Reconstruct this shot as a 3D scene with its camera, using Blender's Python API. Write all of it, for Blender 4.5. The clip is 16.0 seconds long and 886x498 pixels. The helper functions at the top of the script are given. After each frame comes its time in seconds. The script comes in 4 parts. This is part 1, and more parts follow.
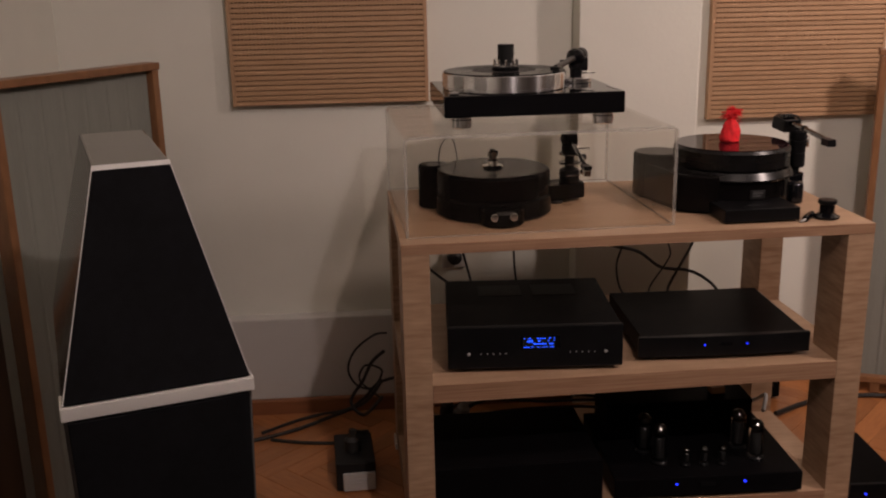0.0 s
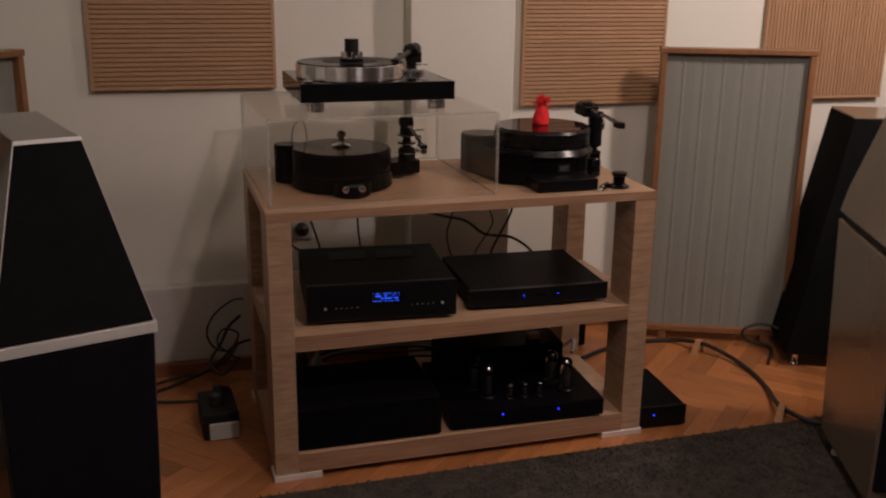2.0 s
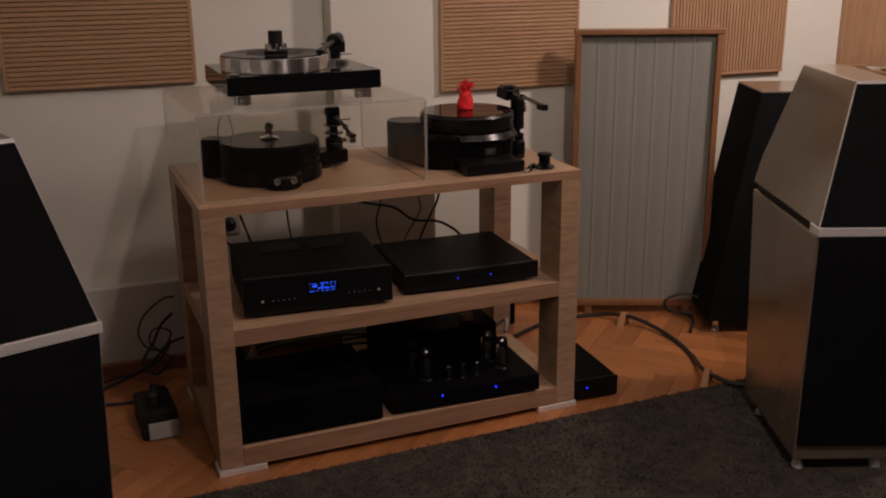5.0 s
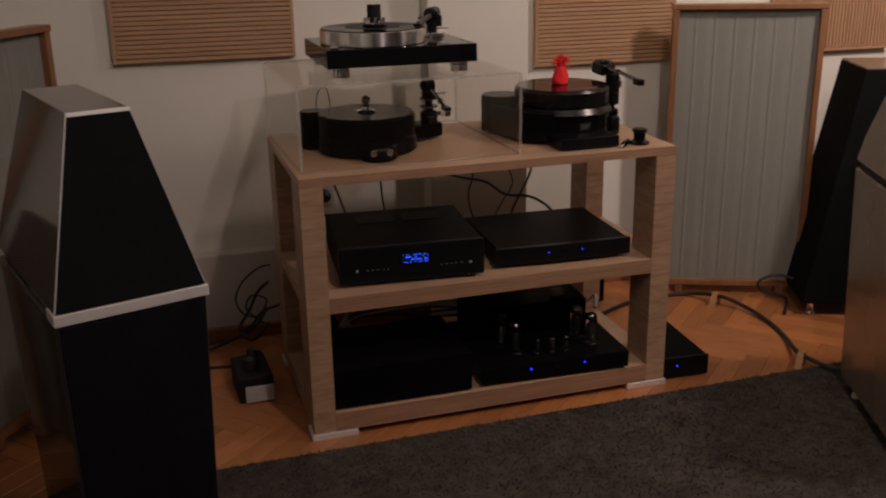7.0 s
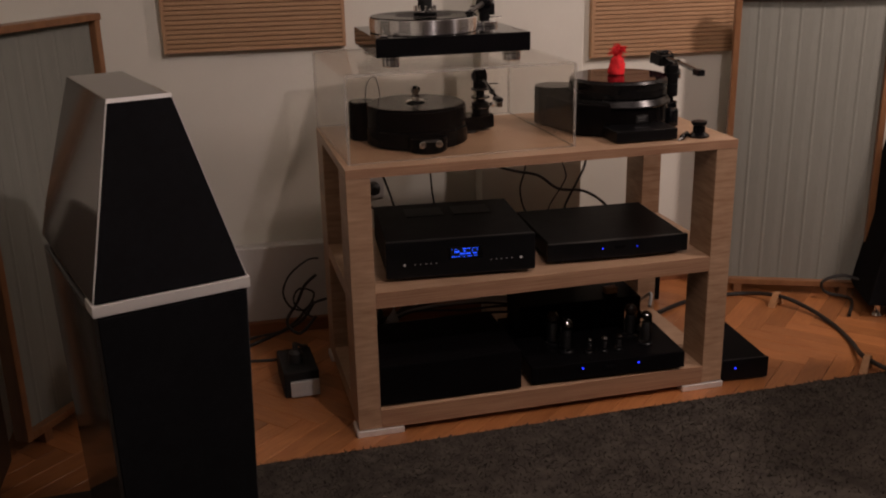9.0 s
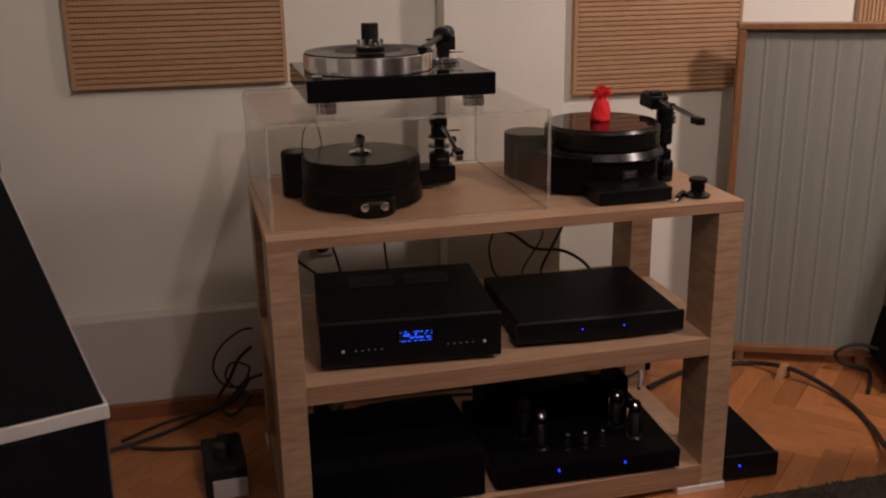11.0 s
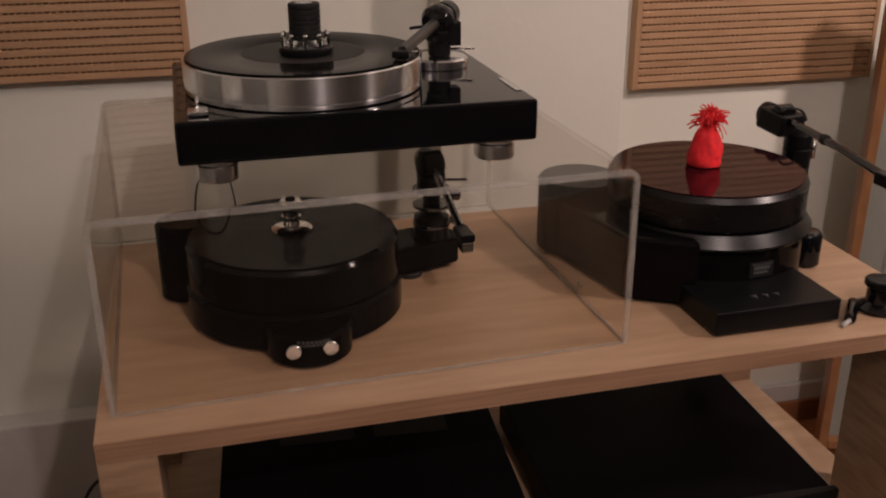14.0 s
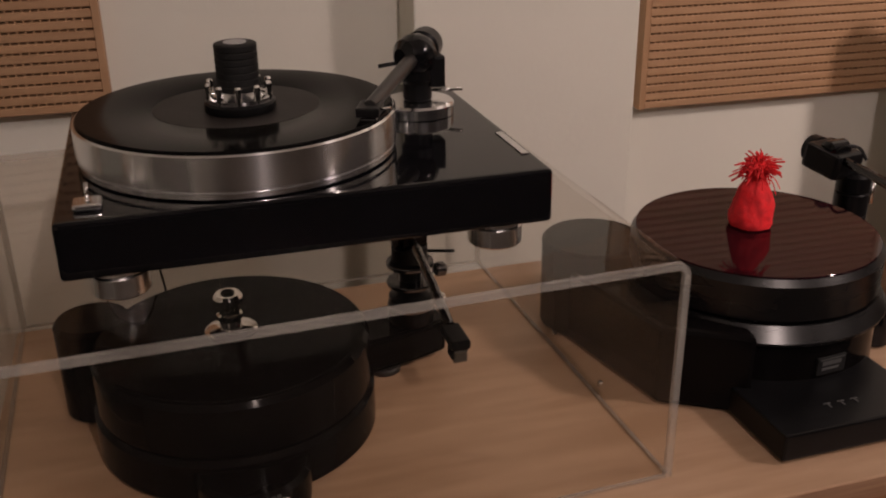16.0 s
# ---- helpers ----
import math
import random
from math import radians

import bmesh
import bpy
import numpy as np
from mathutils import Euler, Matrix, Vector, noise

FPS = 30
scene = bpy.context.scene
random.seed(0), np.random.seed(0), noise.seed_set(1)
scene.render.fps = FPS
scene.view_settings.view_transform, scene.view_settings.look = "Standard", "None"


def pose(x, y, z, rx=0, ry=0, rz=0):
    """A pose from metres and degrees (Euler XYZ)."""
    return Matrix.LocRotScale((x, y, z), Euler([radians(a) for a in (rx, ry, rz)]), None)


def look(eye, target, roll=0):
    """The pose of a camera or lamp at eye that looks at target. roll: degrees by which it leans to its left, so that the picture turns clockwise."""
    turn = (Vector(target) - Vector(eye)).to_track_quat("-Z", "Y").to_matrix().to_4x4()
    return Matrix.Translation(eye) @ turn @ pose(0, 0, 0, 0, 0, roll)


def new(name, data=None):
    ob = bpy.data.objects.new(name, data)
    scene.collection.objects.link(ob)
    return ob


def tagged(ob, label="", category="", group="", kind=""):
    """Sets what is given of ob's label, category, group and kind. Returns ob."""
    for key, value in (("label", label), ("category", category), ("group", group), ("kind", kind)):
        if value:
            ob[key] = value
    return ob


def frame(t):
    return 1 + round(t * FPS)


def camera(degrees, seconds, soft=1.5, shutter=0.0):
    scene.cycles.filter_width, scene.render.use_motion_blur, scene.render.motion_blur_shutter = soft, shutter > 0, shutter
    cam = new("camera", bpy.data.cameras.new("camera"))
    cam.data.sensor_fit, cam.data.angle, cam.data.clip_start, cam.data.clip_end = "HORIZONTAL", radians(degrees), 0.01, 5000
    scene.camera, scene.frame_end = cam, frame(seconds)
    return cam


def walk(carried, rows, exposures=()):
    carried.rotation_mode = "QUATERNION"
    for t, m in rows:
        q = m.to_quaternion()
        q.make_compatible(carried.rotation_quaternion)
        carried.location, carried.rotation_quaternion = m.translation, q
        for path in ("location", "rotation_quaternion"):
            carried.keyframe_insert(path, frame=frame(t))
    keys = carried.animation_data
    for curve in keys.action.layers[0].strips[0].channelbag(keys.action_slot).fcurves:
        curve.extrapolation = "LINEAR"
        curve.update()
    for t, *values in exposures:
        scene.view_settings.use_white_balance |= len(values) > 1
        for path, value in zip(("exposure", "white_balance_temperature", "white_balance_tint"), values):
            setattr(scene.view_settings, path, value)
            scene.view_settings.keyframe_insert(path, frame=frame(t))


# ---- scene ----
cam = camera(49.0, 16.0, 2.0, 0.4)
PATH = [
    (0, (-0.042, -2.151, 1.375), (0.088, -0.228, 0.838), -1.2),
    (0.5, (-0.143, -2.206, 1.378), (0.113, -0.299, 0.833), -0.3),
    (1, (-0.2, -2.264, 1.395), (0.174, -0.38, 0.835), 0.6),
    (1.5, (-0.18, -2.376, 1.407), (0.249, -0.505, 0.846), 1.0),
    (2, (-0.184, -2.507, 1.422), (0.314, -0.653, 0.859), 0.7),
    (2.5, (-0.226, -2.533, 1.422), (0.359, -0.704, 0.866), 0.3),
    (3, (-0.249, -2.53, 1.427), (0.401, -0.723, 0.871), -0.2),
    (3.5, (-0.252, -2.525, 1.429), (0.422, -0.729, 0.864), -0.6),
    (6, (-0.256, -2.527, 1.425), (0.38, -0.731, 0.817), -0.9),
    (6.5, (-0.265, -2.527, 1.422), (0.313, -0.715, 0.804), -0.9),
    (7, (-0.287, -2.545, 1.42), (0.212, -0.712, 0.793), -1.0),
    (7.5, (-0.297, -2.537, 1.406), (0.123, -0.687, 0.775), -1.2),
    (8, (-0.306, -2.515, 1.396), (0.082, -0.661, 0.754), -1.3),
    (10.5, (-0.099, -2.226, 1.391), (0.304, -0.364, 0.783), -1.2),
    (11, (-0.048, -2.025, 1.396), (0.359, -0.162, 0.791), -0.9),
    (11.5, (0.029, -1.811, 1.396), (0.416, 0.054, 0.786), -0.8),
    (12, (0.11, -1.62, 1.397), (0.463, 0.247, 0.772), -0.7),
    (12.5, (0.110, -1.434, 1.391), (0.504, 0.417, 0.745), -0.7),
    (13, (0.098, -1.267, 1.396), (0.547, 0.556, 0.706), 0.1),
    (13.5, (0.132, -1.117, 1.389), (0.579, 0.692, 0.668), 0.2),
    (14, (0.179, -0.976, 1.389), (0.593, 0.829, 0.634), -0.2),
    (14.5, (0.187, -0.839, 1.389), (0.617, 0.955, 0.616), -0.6),
    (15, (0.163, -0.722, 1.399), (0.673, 1.039, 0.598), 0.1),
    (15.5, (0.192, -0.675, 1.4), (0.7, 1.085, 0.596), -0.2),
    (16, (0.243, -0.647, 1.398), (0.709, 1.126, 0.6), -0.7),
]
walk(cam, [(t, look(eye, target, roll)) for t, eye, target, roll in PATH],
     [(0, -0.07), (1.5, -0.28), (3.5, -0.42), (6, -0.45), (8, -0.31), (10.5, -0.23), (12.5, -0.08), (14.5, -0.11), (16, -0.25)])

# ---- light ----
world = bpy.data.worlds.new("world")
scene.world = world
world.use_nodes = True
world.node_tree.nodes["Background"].inputs[0].default_value = (0.9, 0.8, 0.7, 1)
world.node_tree.nodes["Background"].inputs[1].default_value = 0.007


def lamp(name, kind, eye, target, watts, colour, size=0.1):
    data = bpy.data.lights.new(name, kind)
    data.energy, data.color = watts, colour
    if kind == "AREA":
        data.shape, data.size = "DISK", size
    else:
        data.shadow_soft_size = size
    ob = new(name, data)
    ob.matrix_world = look(eye, target)
    return ob


CEIL = 2.75
lamp("ceiling_bulb", "POINT", (0.72, -1.95, 2.52), (0.72, -1.95, 0), 72, (1.0, 0.80, 0.755), 0.035)
# Fill without a fixture, added to brighten the right end of the wall.
lamp("right_wall_fill", "AREA", (2.30, -0.70, 2.42), (3.0, 0.98, 1.0), 46, (1.0, 0.785, 0.72), 0.30)


# ---- materials ----
def material(name, colour, rough=0.5, metal=0.0, vary=0.0, scale=8.0, stretch=(1, 1, 1), bump=0.0, bump_scale=60.0, coat=0.0, second=None, random_vary=0.0, **more):
    m = bpy.data.materials.new(name)
    m.use_nodes = True
    nt = m.node_tree
    b = nt.nodes["Principled BSDF"]
    b.inputs["Base Color"].default_value = (*colour, 1)
    b.inputs["Roughness"].default_value = rough
    b.inputs["Metallic"].default_value = metal
    b.inputs["Coat Weight"].default_value = coat
    for k, v in more.items():
        b.inputs[k.replace("_", " ")].default_value = v
    co = nt.nodes.new("ShaderNodeTexCoord")
    mp = nt.nodes.new("ShaderNodeMapping")
    mp.inputs["Scale"].default_value = stretch
    nt.links.new(co.outputs["Object"], mp.inputs["Vector"])
    last = None
    if vary > 0 or second:
        n1 = nt.nodes.new("ShaderNodeTexNoise")
        n1.inputs["Scale"].default_value, n1.inputs["Detail"].default_value = scale, 6
        n2 = nt.nodes.new("ShaderNodeTexNoise")
        n2.inputs["Scale"].default_value, n2.inputs["Detail"].default_value = scale * 0.22, 3
        for n in (n1, n2):
            nt.links.new(mp.outputs["Vector"], n.inputs["Vector"])
        mix = nt.nodes.new("ShaderNodeMath")
        mix.operation = "MULTIPLY_ADD"
        mix.inputs[1].default_value = 0.6
        nt.links.new(n1.outputs["Fac"], mix.inputs[0])
        half = nt.nodes.new("ShaderNodeMath")
        half.operation = "MULTIPLY"
        half.inputs[1].default_value = 0.4
        nt.links.new(n2.outputs["Fac"], half.inputs[0])
        nt.links.new(half.outputs[0], mix.inputs[2])
        ramp = nt.nodes.new("ShaderNodeValToRGB")
        lo = second if second else tuple(c * (1 - vary) for c in colour)
        hi = colour if second else tuple(min(1, c * (1 + vary)) for c in colour)
        ramp.color_ramp.elements[0].position, ramp.color_ramp.elements[1].position = 0.34, 0.66
        ramp.color_ramp.elements[0].color, ramp.color_ramp.elements[1].color = (*lo, 1), (*hi, 1)
        nt.links.new(mix.outputs[0], ramp.inputs["Fac"])
        last = ramp.outputs["Color"]
        rr = nt.nodes.new("ShaderNodeMapRange")
        rr.inputs["To Min"].default_value, rr.inputs["To Max"].default_value = max(0.02, rough * 0.85), min(1, rough * 1.15)
        nt.links.new(n1.outputs["Fac"], rr.inputs["Value"])
        nt.links.new(rr.outputs[0], b.inputs["Roughness"])
    if random_vary > 0 and last is not None:
        info = nt.nodes.new("ShaderNodeObjectInfo")
        far = nt.nodes.new("ShaderNodeMath")
        far.operation, far.inputs[1].default_value = "MULTIPLY", 37.0
        nt.links.new(info.outputs["Random"], far.inputs[0])
        nt.links.new(far.outputs[0], mp.inputs["Location"])
        mr = nt.nodes.new("ShaderNodeMapRange")
        mr.inputs["To Min"].default_value, mr.inputs["To Max"].default_value = 1 - random_vary, 1 + random_vary
        nt.links.new(info.outputs["Random"], mr.inputs["Value"])
        hsv = nt.nodes.new("ShaderNodeHueSaturation")
        nt.links.new(mr.outputs[0], hsv.inputs["Value"])
        nt.links.new(last, hsv.inputs["Color"])
        last = hsv.outputs["Color"]
    if last is not None:
        nt.links.new(last, b.inputs["Base Color"])
    if bump > 0:
        nb = nt.nodes.new("ShaderNodeTexNoise")
        nb.inputs["Scale"].default_value, nb.inputs["Detail"].default_value = bump_scale, 5
        nt.links.new(mp.outputs["Vector"], nb.inputs["Vector"])
        bp = nt.nodes.new("ShaderNodeBump")
        bp.inputs["Strength"].default_value, bp.inputs["Distance"].default_value = bump, 0.002
        nt.links.new(nb.outputs["Fac"], bp.inputs["Height"])
        nt.links.new(bp.outputs["Normal"], b.inputs["Normal"])
    return m


def glow(name, colour, strength):
    m = bpy.data.materials.new(name)
    m.use_nodes = True
    b = m.node_tree.nodes["Principled BSDF"]
    b.inputs["Base Color"].default_value = (0.01, 0.01, 0.02, 1)
    b.inputs["Emission Color"].default_value = (*colour, 1)
    b.inputs["Emission Strength"].default_value = strength
    return m


PLASTER = material("plaster", (0.69, 0.68, 0.605), 0.75, vary=0.035, scale=5, bump=0.25, bump_scale=70)
SKIRT_PAINT = material("skirting_paint", (0.54, 0.525, 0.50), 0.45, vary=0.04, scale=6, bump=0.15, bump_scale=50)
CEILING_PAINT = material("ceiling_paint", (0.62, 0.60, 0.57), 0.8, vary=0.03, scale=3)
OAK = material("light_oak", (0.47, 0.315, 0.203), 0.42, scale=7, stretch=(1.2, 9, 9), second=(0.35, 0.218, 0.130), bump=0.12, bump_scale=60)
OAK_UP = material("light_oak_posts", (0.47, 0.315, 0.203), 0.42, scale=7, stretch=(2.0, 2.0, 13), second=(0.27, 0.155, 0.088), bump=0.12, bump_scale=60)
OAK_EDGE = material("oak_edge_banding", (0.40, 0.245, 0.150), 0.45, scale=7, stretch=(0.9, 9, 34), second=(0.235, 0.120, 0.068), bump=0.1, bump_scale=60)
SLAT_WOOD = material("slat_wood", (0.43, 0.262, 0.148), 0.5, scale=9, stretch=(1.5, 12, 12), second=(0.36, 0.208, 0.110), random_vary=0.06, bump=0.1)
SLAT_WOOD_UP = material("slat_wood_upright", (0.43, 0.262, 0.148), 0.5, scale=9, stretch=(12, 12, 1.5), second=(0.36, 0.208, 0.110), random_vary=0.06, bump=0.1)
SLOT_DARK = material("slot_felt", (0.03, 0.018, 0.01), 0.9, vary=0.2, scale=40)
CHERRY = material("cherry_frame", (0.26, 0.125, 0.055), 0.38, scale=8, stretch=(6, 6, 2), second=(0.18, 0.08, 0.034), bump=0.08)
PARQUET = material("parquet", (0.40, 0.165, 0.058), 0.30, scale=9, stretch=(2, 14, 4), second=(0.29, 0.105, 0.034), random_vary=0.22, bump=0.1, bump_scale=50)
SKIRT_WOOD = material("skirting_wood", (0.22, 0.085, 0.035), 0.4, vary=0.2, scale=9, stretch=(1, 8, 8))
SUBFLOOR = material("subfloor", (0.10, 0.05, 0.025), 0.8, vary=0.2)
CARPET = material("carpet_wool", (0.056, 0.048, 0.040), 0.95, Specular_IOR_Level=0.1, vary=0.40, scale=26, bump=0.5, bump_scale=220)
FABRIC = material("pleated_fabric", (0.212, 0.217, 0.188), 0.9, vary=0.06, scale=30, stretch=(8, 8, 1), bump=0.2, bump_scale=300)
BLACK_GLOSS = material("black_lacquer", (0.004, 0.004, 0.005), 0.05, vary=0.2, scale=12, Specular_IOR_Level=0.36)
BLACK_RING = material("black_turned_metal", (0.005, 0.005, 0.0055), 0.27, vary=0.15, scale=6, stretch=(1, 1, 6), Specular_IOR_Level=0.5)
# For the unseen walls: darkened to cut bounced light and pale reflections.
PLASTER_LOW_BOUNCE = material("low_bounce_plaster", (0.22, 0.205, 0.19), 0.8, vary=0.05, scale=4)
BLACK_SATIN = material("black_anodised", (0.0060, 0.0060, 0.0066), 0.30, Specular_IOR_Level=0.16, vary=0.25, scale=20, bump=0.04, bump_scale=300)
BLACK_MATTE = material("black_matte", (0.009, 0.009, 0.009), 0.6, Specular_IOR_Level=0.25, vary=0.3, scale=25, bump=0.08, bump_scale=400)
CASE_BLACK = material("black_case_metal", (0.0042, 0.0038, 0.0042), 0.42, Specular_IOR_Level=0.03, vary=0.25, scale=18, bump=0.05, bump_scale=500)
GRILLE = material("grille_cloth", (0.0065, 0.0065, 0.0075), 0.95, Specular_IOR_Level=0.08, vary=0.3, scale=60, bump=0.3, bump_scale=700)
RUBBER = material("black_rubber", (0.014, 0.013, 0.012), 0.5, vary=0.2, scale=30)
ALU = material("turned_aluminium", (0.87, 0.87, 0.88), 0.17, 1.0, vary=0.05, scale=4, stretch=(1, 1, 60))
PLATTER_ALU = material("turned_platter", (0.92, 0.92, 0.93), 0.20, 1.0, Anisotropic=0.95, Anisotropic_Rotation=0.25)
round_ = PLATTER_ALU.node_tree.nodes.new("ShaderNodeTangent")
round_.direction_type, round_.axis = "RADIAL", "Z"
PLATTER_ALU.node_tree.links.new(round_.outputs["Tangent"], PLATTER_ALU.node_tree.nodes["Principled BSDF"].inputs["Tangent"])
CHROME = material("chrome", (0.85, 0.84, 0.82), 0.06, 1.0, vary=0.03, scale=20)
ARM_GREY = material("dark_titanium", (0.055, 0.052, 0.050), 0.36, 0.6, vary=0.1, scale=30)
BLACK_DRUM = material("black_drum", (0.0045, 0.0038, 0.0038), 0.09, vary=0.2, scale=12, Specular_IOR_Level=0.06)
DARK_CHROME = material("dark_chrome", (0.16, 0.16, 0.17), 0.12, 1.0, vary=0.1, scale=20)
PLATE_ALU = material("brushed_plate", (0.86, 0.85, 0.83), 0.34, 0.5, vary=0.05, scale=30, stretch=(1, 8, 8))
SILVER_BAND = material("silver_band", (0.74, 0.72, 0.69), 0.33, 0.3, vary=0.05, scale=15)
# Darker copy of champagne_lacquer: the left loudspeaker's dimmer light put into colour.
CHAMPAGNE_SHADED = material("champagne_lacquer_shaded", (0.084, 0.077, 0.072), 0.08, 0.0, vary=0.08, scale=8, Specular_IOR_Level=0.45)
CHAMPAGNE = material("champagne_lacquer", (0.255, 0.205, 0.155), 0.22, 0.4, vary=0.06, scale=8, coat=0.3, Coat_Roughness=0.06)
VINYL = material("vinyl", (0.0045, 0.0042, 0.0042), 0.16, Specular_IOR_Level=0.04, vary=0.2, scale=30)
LABEL = material("record_label", (0.020, 0.017, 0.016), 0.5, Specular_IOR_Level=0.2, vary=0.15, scale=20)
# Black vinyl whose brown-red reflection of the slats is put into the colour.
VINYL_RED_SHEEN = material("vinyl_red_sheen", (0.022, 0.0035, 0.006), 0.05, scale=12, stretch=(3, 16, 1), second=(0.012, 0.003, 0.005), Specular_IOR_Level=0.25)
WOOL = material("red_wool", (0.78, 0.018, 0.025), 0.85, vary=0.25, scale=90, bump=0.6, bump_scale=260)
WHITE_PLASTIC = material("white_plastic", (0.44, 0.43, 0.41), 0.45, vary=0.06, scale=20)
PRINT_DIM = material("print_dim", (0.07, 0.07, 0.07), 0.5, vary=0.15, scale=50)
PRINT_GREY = material("print_grey", (0.42, 0.42, 0.42), 0.5, vary=0.1, scale=50)
TUBE_METAL = material("tube_getter", (0.13, 0.13, 0.125), 0.14, 1.0, vary=0.1, scale=40)
PINE = material("pine", (0.48, 0.27, 0.13), 0.5, scale=10, stretch=(2, 8, 8), second=(0.36, 0.19, 0.085))
BLUE_LED = glow("blue_led", (0.01, 0.025, 1.0), 3.0)
BLUE_TEXT = glow("blue_display", (0.012, 0.085, 1.0), 2.2)
LAMP_GLOW = glow("opal_glow", (1.0, 0.80, 0.58), 2.0)


def clear(name, tint, rough, ior):
    return material(name, tint, rough, Transmission_Weight=1.0, IOR=ior)


def pane_material(name, haze, tint, gloss):
    """Thin clear sheet: straight-through light, a surface gloss, and a little dust."""
    m = bpy.data.materials.new(name)
    m.use_nodes = True
    nt = m.node_tree
    nt.nodes.remove(nt.nodes["Principled BSDF"])
    clear_, shine, dust = (nt.nodes.new(k) for k in ("ShaderNodeBsdfTransparent", "ShaderNodeBsdfGlossy", "ShaderNodeBsdfDiffuse"))
    clear_.inputs[0].default_value = (*tint, 1)
    shine.inputs["Roughness"].default_value = gloss
    dust.inputs[0].default_value = (0.72, 0.69, 0.64, 1)
    lw = nt.nodes.new("ShaderNodeLayerWeight")
    lw.inputs["Blend"].default_value = 0.5
    steep = nt.nodes.new("ShaderNodeMath")
    steep.operation, steep.inputs[1].default_value = "POWER", 4.5
    nt.links.new(lw.outputs["Facing"], steep.inputs[0])
    fres = nt.nodes.new("ShaderNodeMapRange")
    fres.inputs["To Min"].default_value, fres.inputs["To Max"].default_value = 0.013, 0.44
    nt.links.new(steep.outputs[0], fres.inputs["Value"])
    nz = nt.nodes.new("ShaderNodeTexNoise")
    nz.inputs["Scale"].default_value, nz.inputs["Detail"].default_value = 9, 6
    co = nt.nodes.new("ShaderNodeTexCoord")
    nt.links.new(co.outputs["Object"], nz.inputs["Vector"])
    rng = nt.nodes.new("ShaderNodeMapRange")
    rng.inputs["From Min"].default_value, rng.inputs["From Max"].default_value = 0.3, 0.7
    rng.inputs["To Min"].default_value, rng.inputs["To Max"].default_value = haze * 0.7, haze * 1.3
    nt.links.new(nz.outputs["Fac"], rng.inputs["Value"])
    m1, m2 = nt.nodes.new("ShaderNodeMixShader"), nt.nodes.new("ShaderNodeMixShader")
    nt.links.new(rng.outputs[0], m1.inputs[0])
    nt.links.new(clear_.outputs[0], m1.inputs[1])
    nt.links.new(dust.outputs[0], m1.inputs[2])
    nt.links.new(fres.outputs[0], m2.inputs[0])
    nt.links.new(m1.outputs[0], m2.inputs[1])
    nt.links.new(shine.outputs[0], m2.inputs[2])
    nt.links.new(m2.outputs[0], nt.nodes["Material Output"].inputs[0])
    return m


ACRYLIC = pane_material("acrylic", 0.0022, (0.985, 0.975, 0.96), 0.01)
ACRYLIC_EDGE = pane_material("acrylic_edge", 0.22, (0.93, 0.92, 0.90), 0.12)
GLASS = clear("tube_glass", (0.9, 0.9, 0.9), 0.02, 1.2)


# ---- shape helpers ----
def box(bm, x0, x1, y0, y1, z0, z1, bevel=0.0, seg=2):
    m = Matrix.LocRotScale(((x0 + x1) / 2, (y0 + y1) / 2, (z0 + z1) / 2), None, (x1 - x0, y1 - y0, z1 - z0))
    made = bmesh.ops.create_cube(bm, size=1, matrix=m)
    if bevel:
        edges = list({e for v in made["verts"] for e in v.link_edges})
        bmesh.ops.bevel(bm, geom=edges, offset=bevel, segments=seg, affect="EDGES", profile=0.6)
    return bm


def block(x0, x1, y0, y1, z0, z1, bevel=0.002, seg=2):
    return box(bmesh.new(), x0, x1, y0, y1, z0, z1, bevel, seg)


def turned(profile, n=48, bm=None, at=(0, 0, 0), m=None):
    """A turned solid from (radius, height) pairs, closed at both ends."""
    bm = bm or bmesh.new()
    m = m or Matrix.Translation(at)
    rings = []
    for r, z in profile:
        rings.append([bm.verts.new(m @ Vector((r * math.cos(2 * math.pi * k / n), r * math.sin(2 * math.pi * k / n), z))) for k in range(n)])
    for a, b in zip(rings, rings[1:]):
        for k in range(n):
            f = bm.faces.new((a[k], a[(k + 1) % n], b[(k + 1) % n], b[k]))
            f.smooth = True
    bm.faces.new(rings[0][::-1])
    bm.faces.new(rings[-1])
    return bm


def disc(r, z0, z1, n=48, e=0.0015, at=(0, 0, 0), bm=None, m=None):
    return turned([(r - e, z0), (r, z0 + e), (r, z1 - e), (r - e, z1)], n, bm, at, m)


def smooth_line(points, steps=8):
    p = [Vector(q) for q in points]
    p = [p[0]] + p + [p[-1]]
    out = []
    for a, b, c, d in zip(p, p[1:], p[2:], p[3:]):
        for k in range(steps):
            t = k / steps
            out.append(0.5 * (2 * b + (c - a) * t + (2 * a - 5 * b + 4 * c - d) * t * t + (3 * b - a - 3 * c + d) * t ** 3))
    return out + [p[-1]]


